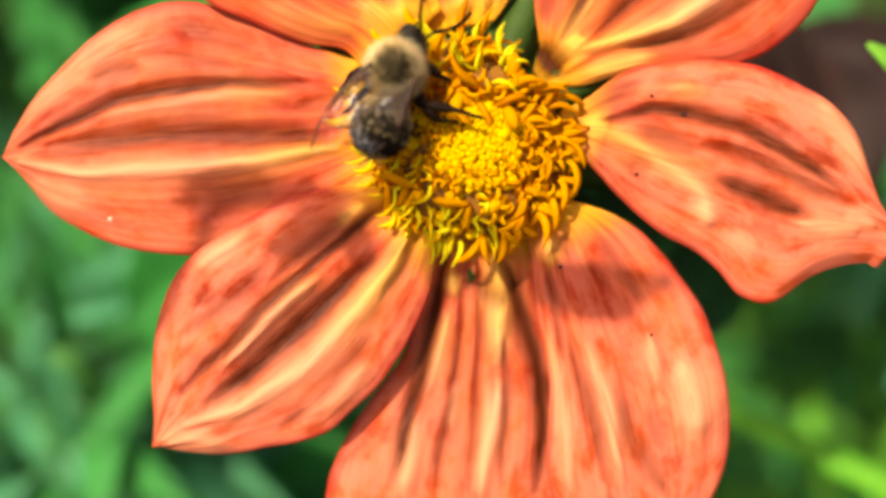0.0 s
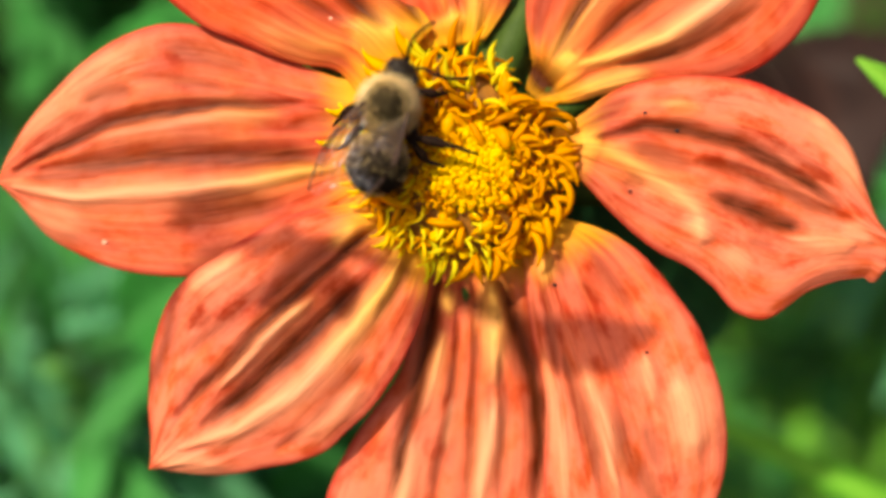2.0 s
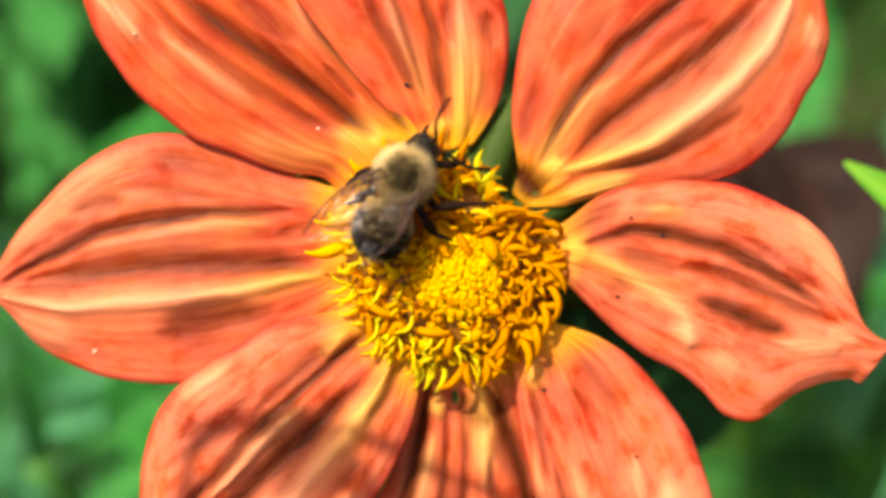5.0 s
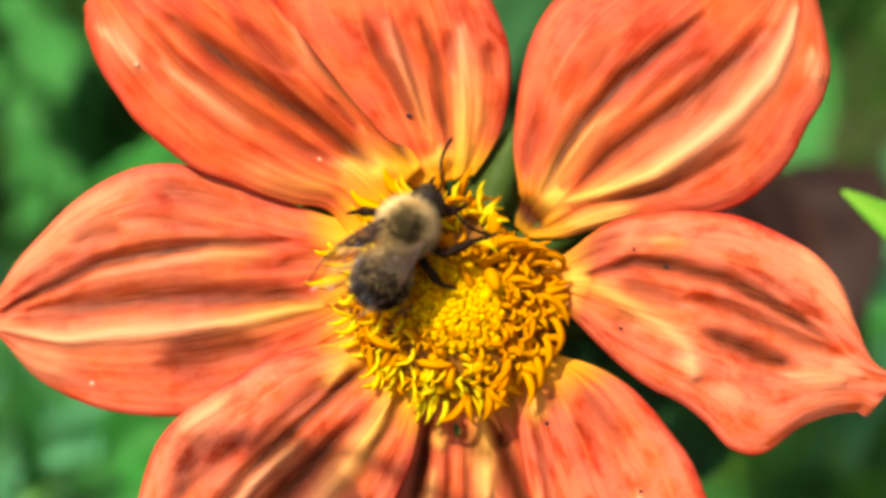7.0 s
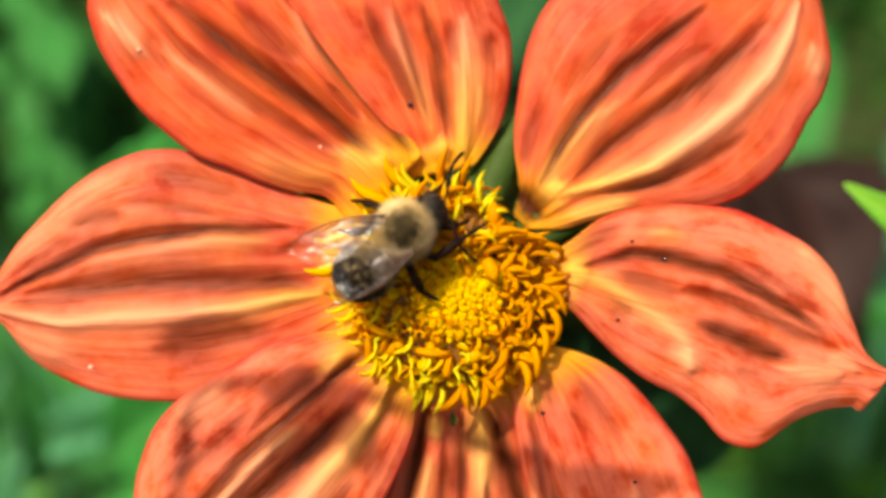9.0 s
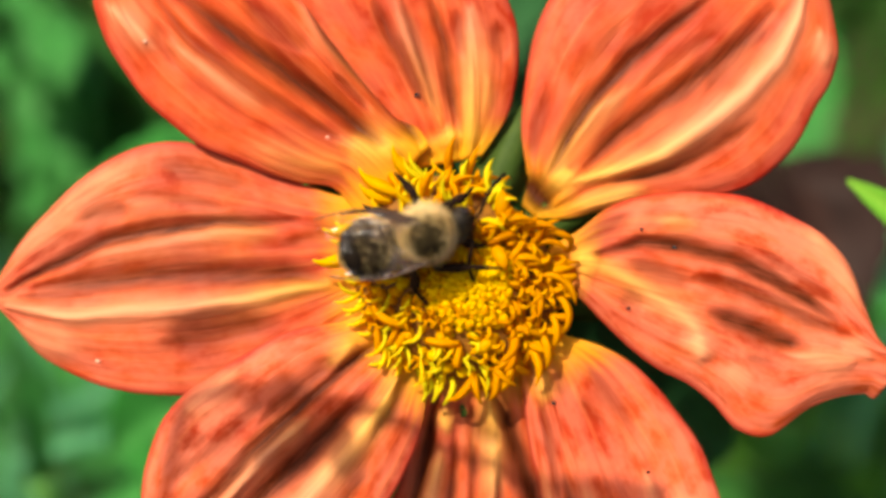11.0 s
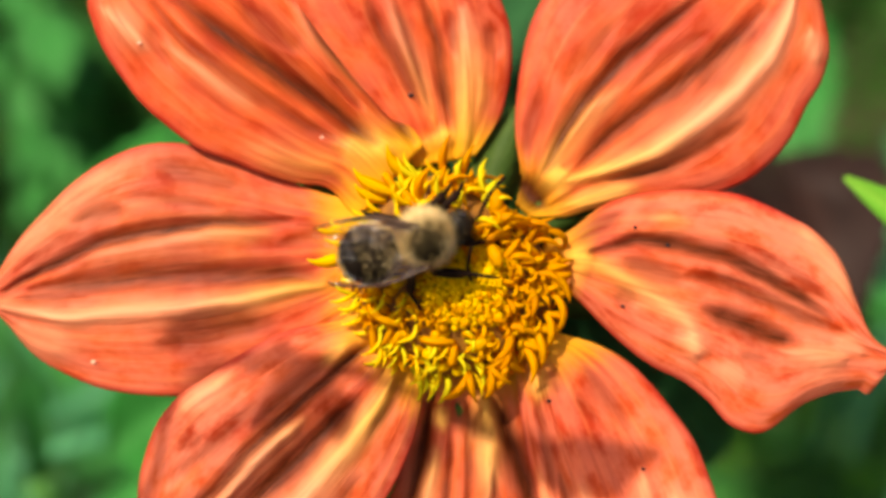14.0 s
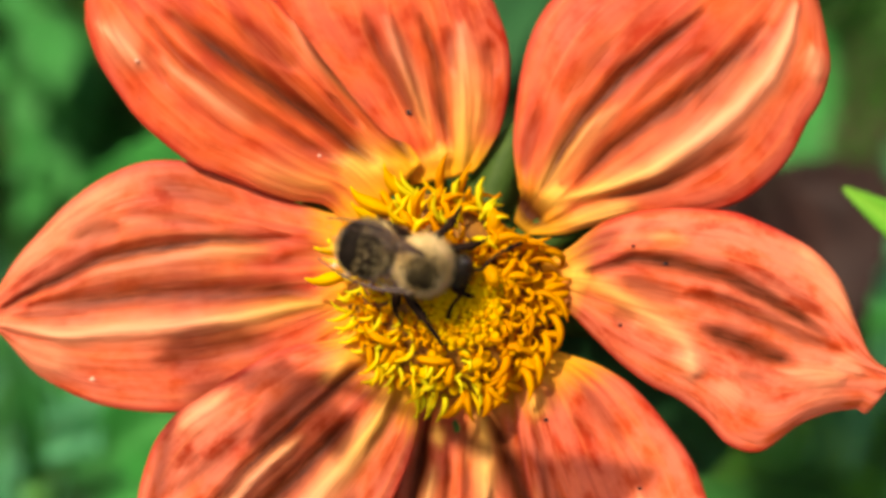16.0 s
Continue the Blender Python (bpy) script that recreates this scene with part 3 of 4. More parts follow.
def floret_strand(bend, length, width, forks=1):
    """A long curled strap, as the outer florets' lobes and styles are."""
    bm = bmesh.new()
    for fork in range(forks):
        turn = radians((fork - (forks - 1) / 2) * 80)
        line = []
        for k in range(11):
            s = k / 10
            ang = radians(66) - bend * s * (1 + 0.2 * fork)
            prev = line[-1] if line else Vector((0, 0, 0))
            step = Vector((math.cos(ang), 0.55 * math.sin(3 * s + bend + fork), math.sin(ang)))
            line.append(prev + Matrix.Rotation(turn, 3, "Z") @ step * (length * (1 - 0.18 * fork) / 10))
        ribbon(bm, line, [width * (0.75 + 0.6 * math.sin(math.pi * min(1, k / 10 * 1.2))) * (1 - (k / 10) ** 5) + 0.05 for k in range(11)], 0.2)
    return bm


def floret_ripe():
    """A long swollen floret with a pinched mouth."""
    bm = bmesh.new()
    tube(bm, [(x * MM, 0, z * MM) for x, z in ((0, -0.6), (0.1, 0.2), (0.5, 0.8), (1.2, 1.1), (1.9, 1.15), (2.3, 1.1))],
         [r * MM for r in (0.25, 0.45, 0.60, 0.62, 0.42, 0.12)], 9)
    return bm


def mesh_of(name, bm, material):
    me = bpy.data.meshes.new(name)
    bm.normal_update()
    bm.to_mesh(me)
    bm.free()
    me.materials.append(material)
    me.shade_smooth()
    return me


def florets(base):
    rng = random.Random(11)
    bud = mesh_of("floret_bud", floret_bud(), BUD)
    gold = mesh_of("floret_closed", floret_bud(), FLORET)
    opened = [mesh_of("floret_open", floret_open(c, s), m) for c, s, m in ((0.3, 0.75, FLORET), (0.7, 0.95, FLORET), (1.1, 1.1, STRAND))]
    strands = [mesh_of("floret_strand", floret_strand(b, n, w, f), STRAND) for b, n, w, f in ((1.6, 3.2, 0.24, 2), (2.6, 3.8, 0.23, 2), (3.6, 4.4, 0.22, 2), (1.1, 3.4, 0.26, 1), (4.4, 5.0, 0.22, 1))]
    lemon = [mesh_of("floret_tip", floret_strand(b, n, w), LIGULE) for b, n, w in ((1.2, 2.6, 0.20), (0.8, 3.0, 0.18), (1.9, 2.8, 0.17))]
    lemon.append(mesh_of("floret_ligule", floret_strand(0.5, 4.6, 0.5), BUD))
    ripe = [mesh_of("floret_ripe", floret_ripe(), m) for m in (FLORET, STRAND)]
    bm = bmesh.new()
    for k in range(190):
        r = 4.6 * ((k + 0.5) / 190) ** 0.5
        a = k * 2.39996
        x, y = 0.8 + r * math.cos(a) + rng.gauss(0, 0.1), -0.6 + r * math.sin(a) + rng.gauss(0, 0.1)
        size = rng.uniform(0.32, 0.44) * MM
        bmesh.ops.create_icosphere(bm, subdivisions=2, radius=size, matrix=Matrix.Translation((x * MM, y * MM, (dome(math.hypot(x, y)) - 0.55) * MM)) @ Matrix.Diagonal((1, 1, 1.5, 1)))
    part("young_floret_cushion", bm, BUD, base, "tight cushion of unopened yellow florets")
    count = 460
    for k in range(count):
        r = 10.6 * ((k + 0.5) / count) ** 0.54
        a = k * 2.39996 + rng.gauss(0, 0.05)
        x, y = r * squeeze(a) * math.cos(a) + rng.gauss(0, 0.15), r * squeeze(a) * math.sin(a) + rng.gauss(0, 0.15)
        slope = math.degrees(math.atan2(dome(r - 0.3) - dome(r + 0.3), 0.6))
        young = math.hypot(x - 1.0, y + 0.8)         # the unopened middle lies off the centre
        lower = math.cos(a - radians(215))
        spin = math.degrees(a) + rng.gauss(0, 60)
        pick = rng.random()
        sink = 0.7
        if young < 2.2:
            me, size, tilt = bud, rng.uniform(0.7, 1.05), slope * 0.7 + rng.gauss(0, 18)
        elif young < 4.8 + rng.uniform(-1.0, 1.0) + 2.4 * max(0, -x / 8):
            me, size, tilt, sink = (bud if pick < 0.45 else gold if pick < 0.8 else opened[0]), rng.uniform(0.75, 1.15), slope * 0.7 + rng.gauss(0, 22), rng.uniform(0.5, 1.1)
        elif lower > 0.3 and pick < 0.35:
            me, size, tilt, sink = rng.choice((bud, gold, opened[0])), rng.uniform(0.8, 1.2), slope * 0.8, 0.5
        elif lower > 0.3 and pick < 0.95:
            me, size, tilt, spin = rng.choice(lemon[:3]), rng.uniform(0.7, 1.0), slope * 0.6, math.degrees(a) + rng.gauss(0, 30)
        elif math.cos(a - radians(112)) > 0.55 and r > 6.5 and pick < 0.6:
            me, size, tilt, spin = rng.choice(lemon[:3]), rng.uniform(0.9, 1.25), slope * 0.5, math.degrees(a) + rng.gauss(0, 35)
        elif k % 5 not in (0, 2):
            continue
        elif pick < 0.20:
            me, size, tilt, spin = rng.choice(ripe), rng.uniform(0.9, 1.2), slope * 0.6, rng.uniform(0, 360)
        elif pick < 0.58 and r < 9.2:
            me, size, tilt = rng.choice(opened[1:]), rng.uniform(1.15, 1.5), slope * 0.8 + rng.gauss(0, 16)
        else:
            me, size, tilt, spin = rng.choice(strands), rng.uniform(1.1, 1.5), slope * 0.35, math.degrees(a) + rng.gauss(0, 60)
        if me in strands:
            x, y = x * 0.92, y * 0.95
        m = pose(x * MM, y * MM, (dome(r) - sink) * MM, 0, 0, math.degrees(a)) @ pose(0, 0, 0, rng.gauss(0, 9), tilt + rng.gauss(0, 8), spin - math.degrees(a))
        placed("floret", me, m @ Matrix.Diagonal((size, size, size, 1)), base)
    return strands, lemon


def spikes(base, strands, lemon):
    """The long pointed outer florets that stick out over the petals: angle, reach, length, kind."""
    rng = random.Random(5)
    for deg, r, size, me in ((146, 10.8, 1.1, lemon[3]), (153, 10.6, 1.15, lemon[1]), (158, 10.4, 1.25, lemon[1]), (166, 10.8, 1.0, lemon[3]), (112, 10.6, 1.0, lemon[3]), (118, 10.2, 0.9, lemon[1]), (124, 10.4, 1.05, lemon[3]), (131, 10.6, 0.8, lemon[3]), (138, 10.4, 1.1, lemon[0]), (105, 10.6, 1.2, lemon[1]),
                             (96, 10.8, 1.35, strands[3]), (86, 10.4, 1.3, strands[3]), (78, 10.4, 1.0, strands[0]), (55, 10.0, 1.1, strands[3]), (40, 10.0, 0.8, strands[0]),
                             (22, 10.6, 1.0, strands[3]), (8, 10.6, 1.1, strands[2]), (0, 10.8, 1.2, strands[1]), (-12, 10.8, 1.25, strands[1]), (-24, 10.6, 1.2, strands[1]),
                             (-36, 10.4, 1.3, strands[1]), (-48, 10.6, 1.3, strands[0]), (-60, 10.6, 1.2, strands[1]), (-70, 10.6, 1.2, strands[0]), (-82, 10.8, 1.25, strands[0]),
                             (-95, 10.8, 1.2, lemon[2]), (-104, 10.8, 1.1, lemon[0]), (-118, 10.6, 1.2, lemon[1]), (-132, 10.6, 1.1, lemon[0]), (-146, 10.4, 1.2, lemon[1]),
                             (-160, 10.4, 1.0, lemon[0]), (-172, 10.4, 1.0, lemon[1]), (66, 10.0, 0.9, strands[1]), (30, 10.2, 0.7, strands[2]), (-54, 10.2, 1.1, strands[2])):
        a = radians(deg)
        r *= (0.92 if me in strands else 0.96) * squeeze(a)
        high, tilt = (1.5, 14) if me in strands and deg < 30 else (0.1, 22)
        m = pose(r * MM * math.cos(a), r * MM * math.sin(a), high * MM, 0, 0, deg) @ pose(0, 0, 0, rng.gauss(0, 15), tilt + rng.gauss(0, 6), rng.gauss(0, 12))
        size *= 1.05
        placed("floret", me, m @ Matrix.Diagonal((size, size, size, 1)), base)


def calyx():
    """The green cup and its bracts behind the petals."""
    bm = bmesh.new()
    tube(bm, [(0, 0, z * MM) for z in (-2.5, -5, -8, -10)], [9 * MM, 8 * MM, 4.5 * MM, 2.2 * MM], 20)
    cup = part("calyx", bm, CALYX, bloom, "green cup behind the petals")
    for k in range(9):
        a = 40 * k + 28
        bm = bmesh.new()
        line = [(6 + 0.9 * s, 0, -3.2 + 0.12 * s - 0.012 * s * s) for s in range(0, 17, 2)]
        ribbon(bm, line, [1.6, 2.3, 2.7, 2.8, 2.7, 2.4, 1.9, 1.1, 0.15], 0.25)
        bract = part("bract", bm, CALYX, cup)
        bract.matrix_basis = pose(0, 0, 0, 0, 0, a)


def speck(x, y, size, material):
    """A grain of dirt or pollen stuck on a petal."""
    bm = bmesh.new()
    bmesh.ops.create_icosphere(bm, subdivisions=2, radius=size * MM)
    ob = part("speck", bm, material, bloom)
    high = max((v.co.z for o in PETALS for v in o.data.vertices if abs(v.co.x - x * MM) < 0.0005 and abs(v.co.y - y * MM) < 0.0005), default=0.0)
    ob.matrix_basis = Matrix.Translation((x * MM, y * MM, high)) @ Matrix.Diagonal((1, 0.8, 0.5, 1))


for sx, sy, ss in ((18.6, 4.3, 0.24), (22.0, 2.4, 0.26), (-4.8, 18.9, 0.34), (17.0, -3.9, 0.22), (9.2, -13.7, 0.26), (18.7, -20.7, 0.2)):
    speck(sx, sy, ss, EYE)
for sx, sy, ss in ((-38.6, -9.0, 0.3), (-32.8, 24.2, 0.26), (-14.1, 14.2, 0.22)):
    speck(sx, sy, ss, POLLEN)
the_disc = disc()
spikes(the_disc, *florets(the_disc))
calyx()


# ---- plants behind the bloom ----
def leaf_mesh(name, material, length, width, fold, droop, teeth=0.0, seed=0, nu=20, nv=10):
    """A leaf along +x in metres: folded on its rib, drooping, with side veins and a toothed rim."""
    bm = bmesh.new()
    uv = bm.loops.layers.uv.new("vein")
    rib = bm.verts.layers.float.new("rib")
    where, top, under = {}, [], []
    for i in range(nu + 1):
        u = i / nu
        w = width / 2 * (math.sin(math.pi * u ** 0.8) ** 0.85 if 0 < u < 1 else 0) + 0.0004
        rows = ([], [])
        for j in range(nv + 1):
            v = -1 + 2 * j / nv
            y = v * w * (1 + teeth * math.sin(u * 60) * abs(v) ** 4)
            wave = 0.04 * width * noise.noise(Vector((u * 4, v * 2, seed * 3.7)))
            z = fold * abs(y) - droop * length * u * u + wave
            for row, dz in zip(rows, (0.0002, -0.0002)):
                vert = bm.verts.new((u * length, y, z + dz))
                side = abs((u * 9 - abs(v) * 1.6) % 1 - 0.5) * 2
                vert[rib] = max(math.exp(-(v * w / 0.0012) ** 2), 0.5 * max(0, 1 - side * 5))
                where[vert] = (u * 3 + seed, v)
                row.append(vert)
        top.append(rows[0])
        under.append(rows[1])
    for i in range(nu):
        for j in range(nv):
            bm.faces.new((top[i][j], top[i + 1][j], top[i + 1][j + 1], top[i][j + 1]))
            bm.faces.new((under[i][j], under[i][j + 1], under[i + 1][j + 1], under[i + 1][j]))
        bm.faces.new((top[i][0], under[i][0], under[i + 1][0], top[i + 1][0]))
        bm.faces.new((top[i][nv], top[i + 1][nv], under[i + 1][nv], under[i][nv]))
    for f in bm.faces:
        for loop in f.loops:
            loop[uv].uv = where[loop.vert]
    return mesh_of(name, bm, material)


BROAD = [leaf_mesh("leaf_broad", LEAF, 0.062, 0.034, 0.25, 0.25, 0.06, 1), leaf_mesh("leaf_broad", LEAF, 0.075, 0.036, 0.35, 0.35, 0.06, 2)]
# broad leaves in the shaded colour
SHADED = [leaf_mesh("leaf_shaded", LEAF_SHADED, 0.062, 0.034, 0.25, 0.25, 0.06, 12), leaf_mesh("leaf_shaded", LEAF_SHADED, 0.075, 0.036, 0.35, 0.35, 0.06, 13)]
BLUE = [leaf_mesh("leaf_blue", LEAF_BLUE, 0.070, 0.030, 0.3, 0.3, 0.05, 3), leaf_mesh("leaf_blue", LEAF_BLUE, 0.085, 0.026, 0.4, 0.2, 0.05, 4)]
BLADE = [leaf_mesh("leaf_blade", LEAF_LIME, 0.060, 0.011, 0.5, 0.1, 0.0, 5), leaf_mesh("leaf_blade", LEAF_LIME, 0.075, 0.006, 0.4, 0.3, 0.0, 6)]
LEAFLET = leaf_mesh("leaflet", LEAF, 0.010, 0.0042, 0.3, 0.2, 0.0, 8)
NARROW = [leaf_mesh("leaf_narrow", LEAF_BLUE, 0.050, 0.0065, 0.3, 0.2, 0.0, 9), leaf_mesh("leaf_narrow", LEAF_BLUE, 0.038, 0.006, 0.3, 0.1, 0.0, 10), leaf_mesh("leaf_narrow", LEAF, 0.048, 0.008, 0.3, 0.3, 0.0, 11)]
FRESH = [leaf_mesh("leaf_fresh", LEAF_LIME, 0.050, 0.0055, 0.3, 0.2, 0.0, 14), leaf_mesh("leaf_fresh", LEAF_LIME, 0.040, 0.005, 0.3, 0.35, 0.0, 15)]
SMALL = [leaf_mesh("leaf_small", m, n, w, 0.3, 0.2, 0.0, k, 9, 6) for k, (m, n, w) in enumerate(((LEAF, 0.024, 0.011), (LEAF, 0.018, 0.010), (LEAF, 0.030, 0.009)), 20)]
SMALL_BLUE = [leaf_mesh("leaf_small", m, n, w, 0.3, 0.2, 0.0, k, 9, 6) for k, (m, n, w) in enumerate(((LEAF_BLUE, 0.024, 0.009), (LEAF, 0.022, 0.010), (LEAF_BLUE, 0.030, 0.006)), 30)]
BROWN = [leaf_mesh("leaf_brown", LEAF_BROWN, 0.034, 0.024, 0.5, 0.4, 0.08, 7)]


def in_bloom(x, y, z):
    """A place given in the bloom's rest axes (millimetres), in the world."""
    return BLOOM @ Vector((x * MM, y * MM, z * MM))


def plant(label, centre, spread, leaves, count, seed, category="plant", name="garden_plant"):
    """A leafy plant: a stem from the ground to the centre of its crown, with leaves on short stalks."""
    rng = random.Random(seed)
    top = in_bloom(*centre)
    foot = Vector((top.x + rng.uniform(-0.03, 0.03), top.y + rng.uniform(-0.01, 0.05), 0))
    thing = tagged(new(name), label, category)
    thing.matrix_world = Matrix.Translation(foot)
    line = curve_points([Vector((0, 0, -0.01)), (top - foot) * 0.5 + Vector((rng.uniform(-0.01, 0.01), 0.01, 0)), top - foot], 6)
    bm = bmesh.new()
    tube(bm, line, [0.0035 * (1 - 0.5 * k / len(line)) for k in range(len(line))], 8)
    spots = []
    for k in range(count):
        start = line[rng.randrange(len(line) // 2, len(line))]
        goal = (top - foot) + Vector([rng.uniform(-s, s) * MM for s in spread])
        tube(bm, curve_points([start, (start + goal) * 0.5 + Vector((0, 0, 0.008)), goal], 4), [0.00045] * 9, 5)
        spots.append((goal, goal - start))
    part("stem", bm, STEM, thing)
    for goal, way in spots:
        yaw = math.degrees(math.atan2(way.y, way.x)) + rng.gauss(0, 35)
        m = Matrix.Translation(goal) @ pose(0, 0, 0, rng.gauss(0, 22), rng.uniform(-25, 25), yaw)
        size = rng.uniform(0.75, 1.2)
        placed("leaf", rng.choice(leaves), m @ Matrix.Diagonal((size, size, size, 1)), thing)
    return thing


def single_leaf(label, root, tip, mesh, length, roll, seed):
    """A plant out of which one leaf reaches beside the bloom: root and tip in the bloom's axes."""
    a, b = in_bloom(*root), in_bloom(*tip)
    foot = Vector((a.x + 0.01, a.y + 0.01, 0))
    thing = tagged(new("garden_plant"), label, "plant")
    thing.matrix_world = Matrix.Translation(foot)
    line = curve_points([Vector((0, 0, -0.01)), (a - foot) * 0.6 + Vector((0.006, 0, 0)), a - foot], 6)
    bm = bmesh.new()
    tube(bm, line, [0.0022] * len(line), 8)
    part("stem", bm, STEM, thing)
    way = b - a
    size = way.length / length
    turn = way.to_track_quat("X", "Z").to_matrix().to_4x4()
    placed("leaf", mesh, Matrix.Translation(a - foot) @ turn @ pose(0, 0, 0, roll, 0, 0) @ Matrix.Diagonal((size, size, size, 1)), thing)


plant("leafy green garden plant rising from the soil", (-125, 95, -190), (75, 80, 20), SMALL, 290, 12)
plant("blue-green leafy plant with toothed leaves", (-120, -85, -150), (60, 50, 30), NARROW + NARROW + BROAD[:1], 130, 2)
plant("pale blue-green plant with narrow leaves", (-88, -56, -92), (24, 26, 16), NARROW, 54, 21)
plant("green leafy plant growing low, some leaves coloured as shaded", (-25, -130, -180), (60, 40, 40), SHADED[:1] + BROAD, 36, 3)
plant("blue-green leafy plant beside the bloom", (116, -2, -150), (20, 24, 12), NARROW, 30, 33)
plant("low bushy plant with fresh sunlit leaves", (122, -70, -200), (74, 62, 10), FRESH + FRESH + SMALL, 430, 41)
plant("bushy green plant with small leaves", (-128, 10, -200), (60, 70, 18), SMALL, 270, 42)
plant("bushy blue-green plant with small leaves", (-125, -62, -170), (62, 50, 14), SMALL_BLUE, 200, 43)
plant("tall green leafy plant", (135, 95, -190), (55, 60, 35), BROAD + BLUE[:1], 26, 6)
plant("green leafy plant with shade put into its leaf colour", (5, 110, -170), (50, 35, 30), SHADED, 22, 7)
plant("withered plant with dark red-brown leaves", (68, 17, -95), (9, 8, 6), BROWN, 6, 8)
single_leaf("pale lime-green pointed leaf on a thin stalk", (85, -18, -14), (47.2, 11.2, -8), BLADE[0], 0.060, -30, 1)
single_leaf("pale blue-green leaf beside the bloom", (116, -6, -95), (75, 4, -90), BLUE[1], 0.085, -20, 4)
single_leaf("long lime-green grass-like leaf", (80, -62, -46), (37, -40, -40), BLADE[1], 0.075, -30, 2)
single_leaf("upright fresh green leaf on a thin stalk", (-75, -40, -72), (-75, -8, -70), NARROW[2], 0.048, 60, 3)


def bloom_stem():
    """The stalk that carries the bloom."""
    top = in_bloom(0, 0, -9.5)
    bend = in_bloom(0, 0, -40)
    foot = Vector((bend.x + 0.01, bend.y + 0.05, 0))
    thing = tagged(new("flower_stem"), "green dahlia stem rising from the soil to the bloom", "stem")
    thing.matrix_world = Matrix.Translation(foot)
    line = curve_points([Vector((0, 0, -0.01)), (bend - foot) * 0.55, bend - foot, top - foot], 6)
    bm = bmesh.new()
    tube(bm, line, [0.0024 + 0.0008 * (1 - k / len(line)) for k in range(len(line))], 10)
    part("stalk", bm, STEM, thing)
    # leaves added to darken the gaps between petals; some carry shade in their colour
    for x, y, z, yaw, roll, size in ((9, -6, -22, -33, 0, 0.6), (-14, -6, -48, 208, 10, 1), (-16, 4, -56, 172, 0, 1), (4, -16, -50, -88, 10, 1), (-12, 14, -60, 128, 10, 1)):
        at = in_bloom(x, y, z) - foot
        bm = bmesh.new()
        near = min(line, key=lambda p: (p - at).length)
        tube(bm, [near, (near + at) * 0.5, at], [0.0011] * 3, 6)
        part("leaf_stalk", bm, STEM, thing)
        placed("leaf", (SHADED if size < 1 or y > 10 else BROAD)[abs(yaw) % 2], Matrix.Translation(at) @ BLOOM.to_3x3().to_4x4() @ pose(0, 0, 0, 0, 0, yaw) @ pose(0, 0, 0, roll, 12, 0) @ Matrix.Diagonal((size, size, size, 1)), thing)


bloom_stem()


def overhanging_sprig():
    """A thin arching sprig between the sun and the bloom: its leaflets dapple the petals."""
    thing = tagged(new("grass_sprig"), "thin arching green sprig with small narrow leaflets", "sprig")
    over = SUN_WAY * 112
    foot = in_bloom(-270, 60, -200)
    foot.z = 0
    thing.matrix_world = Matrix.Translation(foot)
    spots = [Vector(p) + over for p in ((-42, -20, 0), (-27, -10, 0), (-13, -10, 0), (0, -14, 0), (9, -18, 0), (14, -20, 0))]
    line = curve_points([Vector((0, 0, -0.01)), in_bloom(-230, 80, -110) - foot, in_bloom(-140, 95, 20) - foot] + [in_bloom(*p) - foot for p in spots], 8)
    bm = bmesh.new()
    tube(bm, line, [0.0016 - 0.0011 * k / len(line) for k in range(len(line))], 6)
    part("stem", bm, STEM, thing)
    flat = BLOOM.to_3x3().to_4x4()
    for k, (x, y, yaw, size) in enumerate(((-17, -7, 225, 0.6), (-13, -10, 225, 1.0), (-12, -12, 280, 0.7), (-3, -14, 260, 0.6), (6, -15, 290, 0.8), (9.5, -18.5, 352, 1.25), (9.5, -21.5, 4, 1.15), (13, -22, 340, 0.6))):
        m = Matrix.Translation(in_bloom(x + over.x, y + over.y, over.z) - foot) @ flat @ pose(0, 0, 0, 0, 0, yaw) @ pose(0, 0, 0, 15, -10, 0)
        placed("leaflet", LEAFLET, m @ Matrix.Diagonal((size, size, size, 1)), thing)
    return thing


sprig = overhanging_sprig()
SPRIG_ROWS = ((0, 0, 5), (0.5, 0, 6), (1, 2, 3), (1.5, 2, 3), (2, 0, 0), (2.5, 1, -6), (3, 4, -10), (3.5, 1, -4), (4, -1, -1), (4.5, 1, -6), (5, 2, -9), (6, 0, -6), (7.5, 2, -9), (8, 2, -9), (8.5, 1, -3), (9, 2, -2),
              (10.2, 1, -5), (11.5, 1, -3), (12, 0, -1), (12.5, 0, 0), (13, 0, -1), (13.5, 0, -1), (14, 0, 0), (14.5, 0, -1), (15, -1, -2), (15.5, 0, -2), (16, 0, -1))

# ---- the bee: x forward, y to its left, z up, millimetres ----
bee = tagged(new("bumblebee"), "furry tan and black bumblebee feeding on the yellow disc", "bee")


def blob(bm, centre, radii, slot=0, sub=3, squash=None):
    made = bmesh.ops.create_icosphere(bm, subdivisions=sub, radius=1.0)["verts"]
    for v in made:
        p = Vector(v.co)
        if squash:
            p = squash(p)
        v.co = Vector((centre[i] + p[i] * radii[i] for i in range(3))) * MM
    for f in {f for v in made for f in v.link_faces}:
        f.material_index = slot


